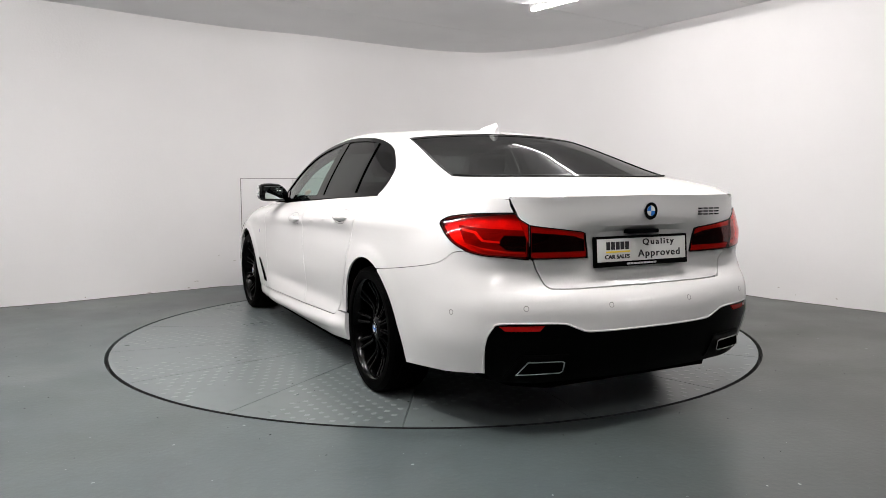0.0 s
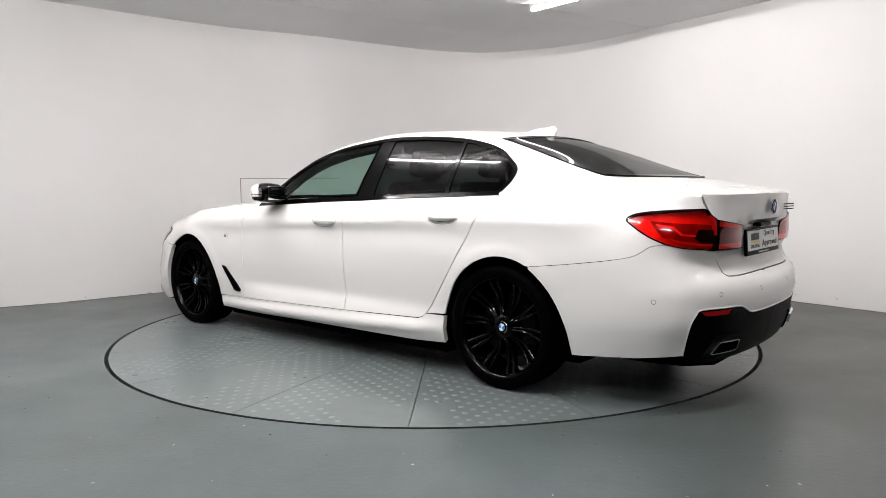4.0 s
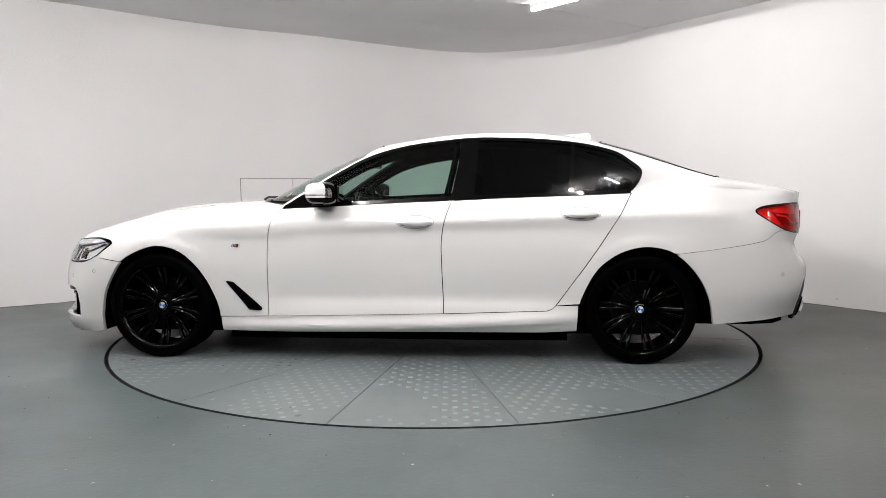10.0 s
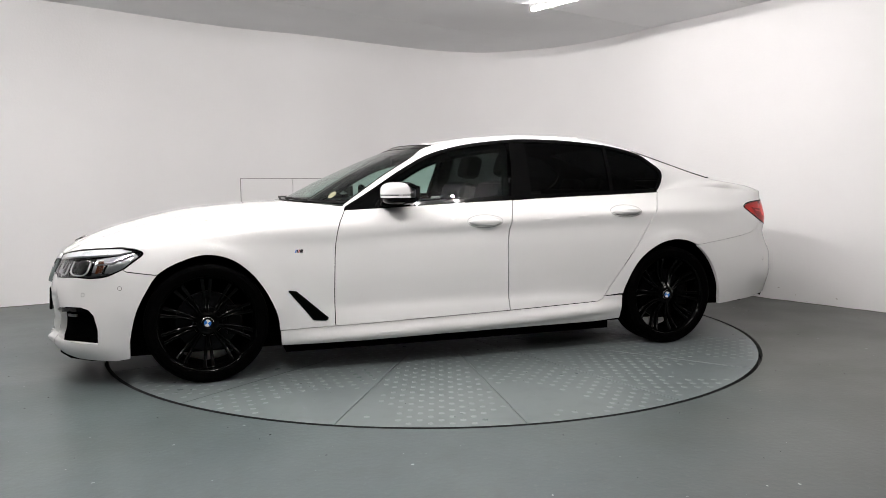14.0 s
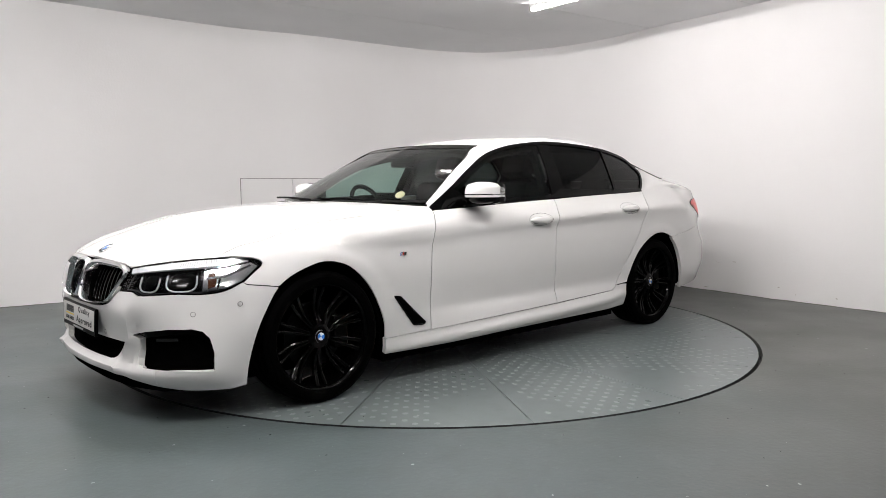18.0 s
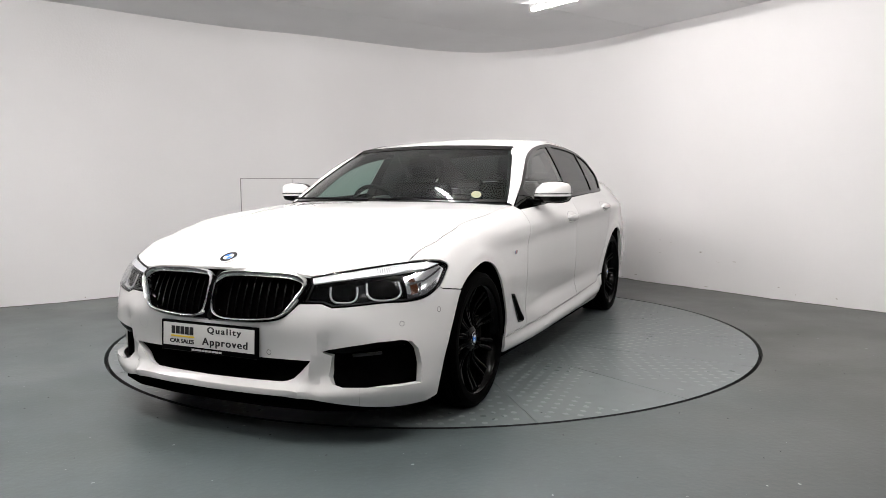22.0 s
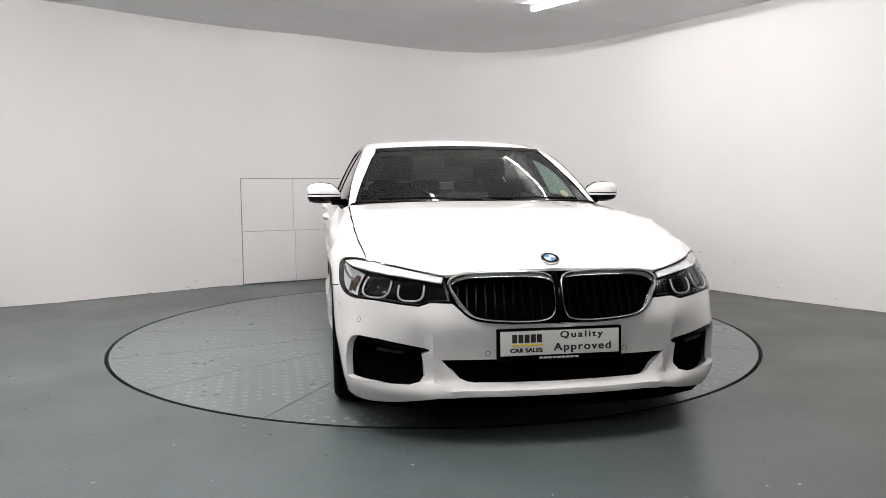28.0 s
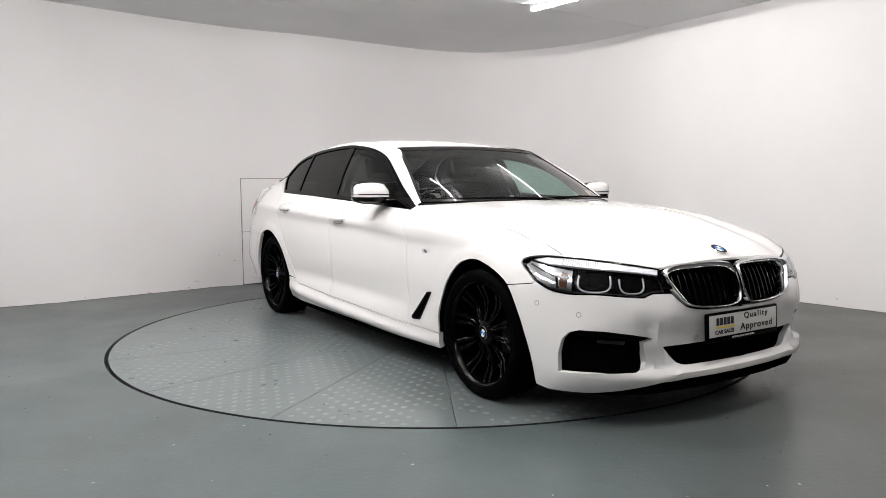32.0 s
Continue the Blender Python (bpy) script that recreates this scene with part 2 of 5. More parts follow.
SECTIONS = [
    end_section(-.2, [(.14, -.07), (.18, -.02), (.22, 0), (.30, -.03), (.40, -.025), (.5, -.008), (.6, -.03), (.7, -.075), (.76, -.13), (.85, -.3)]),
    end_section(0, [(.14, -.07), (.18, -.02), (.22, 0), (.30, -.03), (.40, -.025), (.5, -.008), (.6, -.03), (.7, -.075), (.76, -.13), (.85, -.3)]),
    end_section(at_front(.5), [(.14, -.07), (.18, -.02), (.22, -.005), (.30, -.025), (.40, -.02), (.5, -.008), (.6, -.03), (.7, -.075), (.76, -.13), (.85, -.3)]),
    end_section(at_x(2.09), [(.14, -.04), (.18, -.01), (.24, .010), (.35, .012), (.45, .003), (.51, -.007), (.62, -.02), (.68, -.05), (.74, -.11), (.80, -.21)]),
    side_section(1.85, [(.16, .865), (.3, .890), (.5, .904), (.60, .902), (.66, .893), (.70, .881), (.75, .857), (.785, .824), (.806, .785), (.825, .73), (.84, .68)]),
    side_section(1.68, [(.16, .868), (.3, .893), (.5, .909), (.60, .913), (.68, .907), (.74, .893), (.79, .866), (.825, .826), (.846, .795), (.865, .745), (.88, .69)]),
    side_section(1.49, [(.16, .87), (.3, .895), (.5, .912), (.68, .922), (.76, .912), (.83, .88), (.88, .82), (.905, .77), (.925, .70)]),
    side_section(1.0, [(.16, .86), (.28, .897), (.45, .908), (.62, .916), (.74, .912), (.825, .919), (.845, .914), (.89, .875), (.92, .83), (.945, .775), (.965, .70)]),
    side_section(.4, [(.16, .86), (.23, .898), (.29, .906), (.34, .903), (.385, .896), (.45, .901), (.58, .912), (.70, .915), (.79, .912), (.845, .920), (.862, .917), (.90, .897), (.93, .872), (.96, .84), (1.0, .80)]),
    side_section(-.4, [(.16, .86), (.23, .898), (.29, .906), (.34, .903), (.385, .896), (.45, .902), (.58, .913), (.70, .917), (.80, .913), (.860, .922), (.878, .918), (.92, .895), (.96, .868), (.99, .84), (1.05, .80)]),
    side_section(-1.0, [(.16, .86), (.23, .898), (.29, .906), (.34, .904), (.385, .899), (.45, .906), (.58, .919), (.70, .925), (.81, .921), (.872, .930), (.890, .926), (.93, .899), (.98, .862), (1.01, .837), (1.07, .80)]),
    side_section(-1.49, [(.16, .87), (.3, .905), (.5, .922), (.66, .937), (.72, .935), (.82, .927), (.882, .927), (.90, .921), (.95, .885), (1.02, .825), (1.10, .775), (1.2, .725)]),
    side_section(-1.9, [(.16, .87), (.3, .89), (.5, .908), (.68, .914), (.80, .903), (.885, .897), (.90, .890), (.95, .855), (1.02, .80), (1.07, .75), (1.1, .70)]),
    side_section(-2.15, [(.22, .845), (.35, .87), (.5, .885), (.7, .878), (.8, .86), (.9, .825), (.96, .793), (1.02, .745), (1.05, .70), (1.07, .65)]),
    end_section(at_x(-2.36), [(.22, -.05), (.35, -.02), (.46, 0), (.56, -.002), (.65, -.022), (.75, -.045), (.82, -.042), (.9, -.06), (.98, -.098), (1.02, -.118), (1.05, -.16)]),
    end_section(at_rear(.5), [(.22, -.07), (.30, -.03), (.40, -.01), (.46, 0), (.54, 0), (.61, -.018), (.66, -.068), (.72, -.085), (.78, -.060), (.85, -.055), (.95, -.052), (1.0, -.050), (1.03, -.046), (1.06, -.09)]),
    end_section(S_END, [(.22, -.07), (.30, -.03), (.40, -.012), (.47, 0), (.53, 0), (.59, -.015), (.635, -.075), (.66, -.09), (.72, -.095), (.84, -.110), (.880, -.105), (.902, -.056), (.95, -.046), (1.0, -.044), (1.03, -.040), (1.06, -.10)]),
    end_section(S_END + .2, [(.22, -.07), (.30, -.03), (.40, -.012), (.47, 0), (.53, 0), (.59, -.015), (.635, -.075), (.66, -.09), (.72, -.095), (.84, -.110), (.880, -.105), (.902, -.056), (.95, -.046), (1.0, -.044), (1.03, -.040), (1.06, -.10)]),
]
SEC_S = np.array([q[0] for q in SECTIONS])


# the outline's own measure: nearly metres, stretched a little round the corners
STRETCH = ([-.2, 0, .45, .75, .95, 1.0, 1.1, 1.2, 1.4, 5.17, 5.374, 5.45, 5.572, 5.666, 5.75, 5.812, 5.906, 5.932, 6.2324, 6.4324],
           [-.2, 0, .449, .75, .953, 1.004, 1.11, 1.216, 1.416, 5.185, 5.390, 5.478, 5.604, 5.700, 5.786, 5.858, 5.953, 5.982, S_END, S_END + .2])


def skin_raw(s, z):
    """Points of the lower body: s metres along the plan outline, at height z."""
    s, z = np.asarray(s, float), np.asarray(z, float)
    # shoulder crease along the flank, and the kick at the foot of the doors
    zc = np.interp(s, [1.75, 2.3, 3.137, 4.125, 4.9, 5.3], [.775, .797, .838, .898, .918, .925])
    crease = .0085 * np.interp(s, [1.75, 2.25, 4.95, 5.3], [0, 1, 1, 0]) * np.where(z > zc, np.exp(-(z - zc) / .04), np.exp(-(zc - z) / .032))
    zk = np.interp(s, [2.2, 4.0], [.395, .43])
    kick = .011 * np.interp(s, [2.1, 2.35, 3.9, 4.1], [0, 1, 1, 0]) * np.clip((zk - z) / .10, 0, 1.2)
    # crease low on the rear bumper
    kick = kick - .010 * np.interp(s, [4.9, 5.15, 5.42, 5.5], [0, 1, 1, 0]) * np.clip((.40 - z) / .10, 0, 1.2)
    # raised bands round the wheel openings
    for hub in (1.507, 4.511):
        d = np.hypot(s - hub, z - .335)
        kick = kick + .0065 * np.clip((.440 - d) / .022, 0, 1) * np.clip((z - .30) / .1, 0, 1)
    # the front lip: a blade below the lower opening
    kick = kick + .014 * np.interp(s, [-.2, .45, .80], [1, 1, 0]) * np.interp(z, [.15, .20, .225, .240, .262], [0, .6, 1, 1, 0])
    s = np.interp(s, STRETCH[0], STRETCH[1])
    vals = np.array([pchip(q[1], q[2], z) for q in SECTIONS])
    k = len(SEC_S)
    i = np.clip(np.searchsorted(SEC_S, s) - 1, 0, k - 2)
    h = np.diff(SEC_S)
    d = np.diff(vals, axis=0) / h[:, None]
    m = np.zeros_like(vals)
    ok = d[:-1] * d[1:] > 0
    den = np.where(ok, d[:-1] + d[1:], 1)
    m[1:-1] = np.where(ok, 2 * d[:-1] * d[1:] / den, 0)
    col = np.arange(len(z))
    t = (s - SEC_S[i]) / h[i]
    off = ((1 + 2 * t) * (1 - t) ** 2 * vals[i, col] + t * (1 - t) ** 2 * h[i] * m[i, col]
           + t * t * (3 - 2 * t) * vals[i + 1, col] + t * t * (t - 1) * h[i] * m[i + 1, col])
    off = off + crease + kick
    # a fin on the front bumper, with a hollow outside it
    fin_s = .515 - np.clip(.36 - z, 0, 1) * .55
    band = np.clip((z - .19) / .05, 0, 1) * np.clip((.54 - z) / .08, 0, 1)
    off = off + band * (.016 * np.exp(-((s - fin_s) / .020) ** 2) - .016 * np.exp(-((s - fin_s - .065) / .035) ** 2))
    sc = np.clip(s, 0, S_END)
    px, py = np.interp(sc, PLAN_S, PLAN[:, 0]), np.interp(sc, PLAN_S, PLAN[:, 1])
    e = .02
    ax, ay = np.interp(np.clip(sc - e, 0, S_END), PLAN_S, PLAN[:, 0]), np.interp(np.clip(sc - e, 0, S_END), PLAN_S, PLAN[:, 1])
    bx, by = np.interp(np.clip(sc + e, 0, S_END), PLAN_S, PLAN[:, 0]), np.interp(np.clip(sc + e, 0, S_END), PLAN_S, PLAN[:, 1])
    tx, ty = bx - ax, by - ay
    # straight ahead at the nose and at the tail
    ty = np.where(sc < .02, 1, np.where(sc > S_END - .02, -1, ty))
    tx = np.where((sc < .02) | (sc > S_END - .02), 0, tx)
    n = np.hypot(tx, ty)
    nx, ny = ty / n, -tx / n
    over = np.where(s < 0, s, np.where(s > S_END, -(s - S_END), 0))
    return np.stack([px + nx * off, py + ny * off + over, z], 1)


def skin(s, z, lift=0.0):
    p = skin_raw(s, z)
    e = .004
    a = skin_raw(np.asarray(s) + e, z) - skin_raw(np.asarray(s) - e, z)
    b = skin_raw(s, np.asarray(z) + e) - skin_raw(s, np.asarray(z) - e)
    n = np.cross(a, b)
    n /= np.linalg.norm(n, axis=1)[:, None] + 1e-12
    return p + n * lift, n


# glass house of the left side: height over the belt gives the lean
BELT = ([-2.1, -1.43, -1.17, -.8, -.28, .44, .72], [1.035, 1.026, 1.017, 1.005, .987, .952, .935])
BELT_Y = ([-2.1, -1.5, -1.0, .2, .5, .8], [.76, .812, .837, .840, .826, .795])


def glass_raw(xx, z):
    dz = np.asarray(z) - pchip(*BELT, xx)
    y = pchip(*BELT_Y, xx) - .40 * dz - .28 * dz * np.abs(dz)
    return np.stack([np.asarray(xx, float), y, np.asarray(z, float)], 1)


def house(xx, z, lift=0.0):
    p = glass_raw(xx, z)
    e = .004
    a = glass_raw(np.asarray(xx) - e, z) - glass_raw(np.asarray(xx) + e, z)
    b = glass_raw(xx, np.asarray(z) + e) - glass_raw(xx, np.asarray(z) - e)
    n = np.cross(a, b)
    n /= np.linalg.norm(n, axis=1)[:, None] + 1e-12
    return p + n * lift, n
# ---- the room ----
WALL_PLAN = spline([(-5.3, .10), (-4.6, .57), (-3.89, 1.05), (-3.33, 1.45), (-2.76, 1.95), (-2.10, 2.46), (-1.37, 2.86), (-.78, 3.27), (-.12, 3.70),
                    (.40, 3.90), (.78, 3.91), (1.28, 3.71), (1.62, 3.48), (1.88, 3.22), (2.14, 2.87), (2.37, 2.46), (2.77, 1.88), (3.10, 1.35), (3.42, .92), (3.75, .49), (4.3, -.2), (4.9, -1.2),
                    (5.3, -2.6), (5.4, -5), (5.0, -7.6), (3.5, -8.8), (0, -9.2), (-3.5, -8.8), (-5.4, -7.4), (-6.2, -5), (-6.3, -2.4), (-6.0, -.7)], 10, closed=True)


def wall_sheet(idx):
    bm = bmesh.new()
    k = len(WALL_PLAN)
    n = np.roll(WALL_PLAN, -1, 0) - np.roll(WALL_PLAN, 1, 0)
    n = np.stack([-n[:, 1], n[:, 0]], 1) / np.linalg.norm(n, axis=1)[:, None]
    outer = WALL_PLAN + n * .18 * WALL_SIDE
    zs = np.linspace(-.02, CEIL + .02, 9)
    rows = [[(*p, z) for p in WALL_PLAN[idx]] for z in zs] + [[(*p, z) for p in outer[idx]] for z in zs[::-1]]
    grid_bm(rows, close_v=True, bm=bm)
    return out_normals(bm)


area = np.sum(WALL_PLAN[:, 0] * np.roll(WALL_PLAN[:, 1], -1) - np.roll(WALL_PLAN[:, 0], -1) * WALL_PLAN[:, 1])
WALL_SIDE = -1 if area > 0 else 1
WALL_PLAN = np.roll(WALL_PLAN, 20, 0)
tagged(part("wall_round", wall_sheet(list(range(236))), WALL), "curved white painted studio wall with scuffs", "wall", kind="structure")
# unseen wall, kept dark to cut bounced light and darken reflections
tagged(part("wall_back", wall_sheet(list(range(235, len(WALL_PLAN))) + [0]), BACK_WALL), "plain dark grey wall added out of view before the turntable bay", "wall", kind="structure")

RING = 2.26


def floor_sheet():
    """Flat painted floor with a round hole for the turntable."""
    bm = bmesh.new()
    n = 160
    rows = []
    for r in (RING + .011, RING + .03, 3.2, 5, 8, 14):
        rows.append([(r * math.cos(2 * math.pi * k / n), r * math.sin(2 * math.pi * k / n), 0) for k in range(n)])
    rows.insert(0, [(p[0], p[1], -.06) for p in rows[0]])
    grid_bm(rows, close_u=True, bm=bm)
    return out_normals(bm)


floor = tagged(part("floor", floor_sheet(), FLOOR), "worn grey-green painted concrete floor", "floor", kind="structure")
if floor.data.polygons[200].normal.z < 0:
    floor.data.flip_normals()


def disc(bm, r, z, n=96):
    bmesh.ops.create_circle(bm, cap_ends=True, radius=r, segments=n, matrix=Matrix.Translation((0, 0, z)))
    return bm


tagged(part("turntable_pit", disc(bmesh.new(), RING + .1, -.055), SEAM), "black pit under the turntable", "pit", kind="structure")


def ceiling_sheet():
    bm = bmesh.new()
    bmesh.ops.create_circle(bm, cap_ends=True, radius=13, segments=48, matrix=Matrix.Translation((0, -2, CEIL + .05)))
    # panel strips, each with a thin step at its joint
    d = Vector((.8164, .5775, 0))
    t = Vector((-d.y, d.x, 0))
    base = Vector((1.61, 3.50, 0))
    for k in range(-9, 4):
        a = base + t * (k * 1.215 + .0035)
        b = base + t * ((k + 1) * 1.215 - .0035)
        vs = [bm.verts.new(p + Vector((0, 0, z))) for z in (CEIL, CEIL + .05) for p in (a - d * 14, a + d * 8, b + d * 8, b - d * 14)]
        bm.faces.new(vs[:4])
        for i in range(4):
            bm.faces.new((vs[i], vs[(i + 1) % 4], vs[4 + (i + 1) % 4], vs[4 + i]))
    return out_normals(bm)


tagged(part("ceiling", ceiling_sheet(), CEILING, smooth=False), "grey-white panelled ceiling with thin joints", "ceiling", kind="structure")


def tube_lamp(x, y, turn, length, power):
    ob = thing("tube_lamp", "white batten lamp with a lit fluorescent tube on the ceiling; several are added fill out of view", "ceiling lamp", "ceiling tubes")
    part("batten", box(bmesh.new(), -length / 2, length / 2, -.014, .014, -.03, 0, .005), LAMP_BODY, ob)
    part("tube", out_normals(sweep([(-length / 2 + .03, 0, -.052), (length / 2 - .03, 0, -.052)], .018, 10)), mat("lit_tube", (1, 1, 1), .5, emit=(1, .955, .945), power=power), ob, "glowing white tube")
    for sx in (-1, 1):
        part("end_cap", box(bmesh.new(), sx * length / 2 - .012, sx * length / 2 + .012, -.010, .010, -.066, -.01, .004), LAMP_BODY, ob)
    ob.matrix_world = pose(x, y, CEIL, 0, 0, turn)
    return ob


for tube_row in TUBES:
    tube_lamp(*tube_row)


# ---- turntable ----
OFF = (-.152, -.131)
turntable = thing("turntable", "round grey-green painted steel vehicle turntable with raised studs", "turntable")
# ---- the car ----
car = thing("car", "white saloon car with black alloy wheels standing on the turntable", "car")


def clip_sheet(poly, surface, da, db, depth=.016, lift=0.0, weld=False):
    """A curved plate over the outline poly of a surface, with a turned-in edge."""
    poly = [tuple(map(float, q)) for q in poly]
    clean = [poly[0]]
    for q in poly[1:]:
        if abs(q[0] - clean[-1][0]) + abs(q[1] - clean[-1][1]) > 1e-5:
            clean.append(q)
    if abs(clean[0][0] - clean[-1][0]) + abs(clean[0][1] - clean[-1][1]) < 1e-5:
        clean.pop()
    bm = bmesh.new()
    bm.faces.new([bm.verts.new((a, b, 0)) for a, b in clean])
    pa, pb = np.array(clean).T
    for axis, lo, hi, step in ((0, pa.min(), pa.max(), da), (1, pb.min(), pb.max(), db)):
        n = max(1, int((hi - lo) / step))
        for k in range(1, n):
            co, no = [0, 0, 0], [0, 0, 0]
            co[axis], no[axis] = lo + (hi - lo) * k / n + 1.3e-5, 1
            bmesh.ops.bisect_plane(bm, geom=bm.verts[:] + bm.edges[:] + bm.faces[:], dist=1e-6, plane_co=co, plane_no=no)
    bmesh.ops.triangulate(bm, faces=[f for f in bm.faces if len(f.verts) > 4])
    vs = bm.verts[:]
    a = np.array([v.co.x for v in vs])
    b = np.array([v.co.y for v in vs])
    p, n = surface(a, b, lift)
    if depth:
        rim = [e for e in bm.edges if len(e.link_faces) == 1]
        made = {}
        for e in rim:
            for v in e.verts:
                if v not in made:
                    made[v] = bm.verts.new((0, 0, 0))
        for e in rim:
            f = e.link_faces[0]
            l = [l for l in f.loops if l.edge == e][0]
            v1, v2 = l.vert, l.link_loop_next.vert
            bm.faces.new((v2, v1, made[v1], made[v2]))
        idx = {v: i for i, v in enumerate(vs)}
        for v, w in made.items():
            w.co = p[idx[v]] - n[idx[v]] * depth
    for i, v in enumerate(vs):
        v.co = p[i]
    out_normals(bm)
    f = max(bm.faces, key=lambda f: f.calc_area())
    c = f.calc_center_median()
    if f.normal.dot(c - Vector((c.x * .6, 0, .5))) < 0:
        bmesh.ops.reverse_faces(bm, faces=bm.faces)
    return bm


def ring_sheet(outer, inner, surface, lift=0.0, depth=.0, step=.03):
    """A curved band between two outlines with matching points."""
    o2, i2 = [], []
    k = len(outer)
    for a in range(k):
        p, q, r, t = (np.array(v, float) for v in (outer[a], outer[(a + 1) % k], inner[a], inner[(a + 1) % k]))
        n = max(1, int(np.linalg.norm(q - p) / step))
        for m in range(n):
            o2.append(p + (q - p) * m / n)
            i2.append(r + (t - r) * m / n)
    o2, i2 = np.array(o2), np.array(i2)
    po, no = surface(o2[:, 0], o2[:, 1], lift)
    pi, ni = surface(i2[:, 0], i2[:, 1], lift)
    rws = [po, pi]
    if depth:
        rws = [po - no * depth, po, pi, pi - ni * depth]
    bm = grid_bm([[tuple(v) for v in r] for r in rws], close_u=True)
    out_normals(bm)
    f = bm.faces[:][len(po) if depth else 0]
    nn = Vector(no[0])
    if f.normal.dot(nn) < 0:
        bmesh.ops.reverse_faces(bm, faces=bm.faces)
    return bm


def inset(poly, d):
    """The outline drawn in by d on all sides."""
    p = np.array(poly, float)
    nxt, prv = np.roll(p, -1, 0), np.roll(p, 1, 0)
    area = np.sum(p[:, 0] * nxt[:, 1] - nxt[:, 0] * p[:, 1])
    sgn = 1 if area > 0 else -1
    e1, e2 = p - prv, nxt - p
    e1 /= np.linalg.norm(e1, axis=1)[:, None] + 1e-9
    e2 /= np.linalg.norm(e2, axis=1)[:, None] + 1e-9
    n1, n2 = np.stack([-e1[:, 1], e1[:, 0]], 1), np.stack([-e2[:, 1], e2[:, 0]], 1)
    n = n1 + n2
    k = np.maximum(np.sum(n * n1, axis=1), .5)
    return [tuple(q) for q in p + sgn * n / k[:, None] * d]


def curve(*pts):
    return [tuple(q) for q in spline(pts, 6)]


GAP = .0027
ARCH_F = curve((1.911, .165), (1.900, .265), (1.884, .365), (1.822, .50), (1.74, .608), (1.637, .683), (1.507, .708), (1.372, .670), (1.272, .612), (1.218, .54), (1.160, .42), (1.122, .27), (1.112, .16))
ARCH_R = curve((4.110, .188), (4.118, .30), (4.138, .40), (4.225, .569), (4.357, .672), (4.511, .709), (4.668, .672), (4.80, .555), (4.882, .406), (4.918, .25))
DOOR_F = curve((2.29, .937), (2.243, .853), (2.221, .728), (2.213, .50), (2.215, .272))
DOOR_B = curve((3.308, .299), (3.302, .45), (3.298, .562), (3.295, .735), (3.317, .872), (3.352, .983))
DOOR_R = curve((3.932, .321), (3.983, .352), (4.09, .50), (4.212, .676), (4.33, .86), (4.431, 1.026))
BELT_F = curve((3.352, .985), (3.0, .971), (2.56, .950), (2.29, .937))
BELT_R = curve((4.431, 1.026), (4.17, 1.016), (3.8, 1.004), (3.352, .985))


def z_where(s, y):
    """The height at which the shoulder has drawn in to y."""
    zs = np.linspace(.72, .975, 1500)
    ys = skin_raw(np.full(1500, s), zs)[:, 1]
    k = np.nonzero(ys >= y)[0]
    return float(zs[k[-1]]) if len(k) else float(zs[0])


EDGE_S = np.linspace(2.30, 1.08, 42)
EDGE_Y = pchip([1.0, 1.08, 1.2, 1.4, 1.6, 2.06, 2.30], [.768, .777, .787, .799, .802, .796, .792], EDGE_S)
FENDER_TOP = [(float(a), z_where(a, b)) for a, b in zip(EDGE_S, EDGE_Y)] + [(1.055, .777), (1.028, .765), (1.0, .751)]
LAMP_TOP = curve((1.0, .751), (.87, .746), (.735, .738), (.481, .704))
GRILLE_TOP = curve((.481, .704), (.412, .717), (.303, .722), (.164, .725), (0, .727))
LAMP_REAR = curve((1.0, .751), (1.09, .754), (1.168, .745), (1.198, .721), (1.15, .68), (1.10, .640))
LAMP_LOW = curve((1.10, .640), (1.021, .605), (.932, .594), (.81, .596), (.655, .584))
C_BASE = curve((4.431, 1.026), (4.6, 1.05), (4.9, 1.058), (5.15, 1.045), (5.37, 1.03), (5.572, 1.018))
TAIL_FRONT = curve((5.572, .962), (5.45, .960), (5.315, .953), (5.215, .940), (5.172, .915), (5.215, .880), (5.294, .834), (5.374, .800))
TAIL_LOW = curve((5.374, .800), (5.454, .784), (5.559, .776), (5.666, .766))
REAR_CUT = curve((5.374, .798), (5.30, .790), (5.203, .740), (4.944, .698), (4.69, .668))
BOOT_CUT = curve((5.572, 1.018), (5.585, .99), (5.604, .955), (5.65, .85), (5.682, .767), (5.716, .704), (5.750, .648), (5.812, .636), (6.0, .633), (6.2324, .632))


def arch_from(arch, lo, hi):
    return [q for q in arch if lo <= q[0] <= hi]


def body_panel(name, poly, label="", gap=GAP, da=.05, db=.016, material=None, lift=0.0, depth=.010, surface=skin):
    return both(name, clip_sheet(inset(poly, gap) if gap else poly, surface, da, db, depth, lift), material or PAINT, car, label)


def hood_edge():
    s, z = np.array(FENDER_TOP).T
    return skin_raw(s, z)


fd, _ = body_panel("front_door", DOOR_F[::-1] + BELT_F[::-1][1:] + DOOR_B[::-1][1:])
rd, _ = body_panel("rear_door", DOOR_B + BELT_R[::-1][1:] + DOOR_R[::-1][1:])
def sill_skin(s, z, lift=0.0):
    """The flank with a skirt that steps out below the doors."""
    p, n = skin(s, z, 0)
    top = np.interp(s, [1.905, 3.308, 4.118], [.263, .299, .340])
    f = (top - np.asarray(z)) / .10
    out = np.interp(f, [0, .12, .30, .50, .75, 1.0], [.002, .001, .010, .024, .026, .012])
    out = out * np.interp(s, [1.9, 2.1, 3.9, 4.10], [.4, 1, 1, .25])
    return p + n * (out + lift)[:, None], n


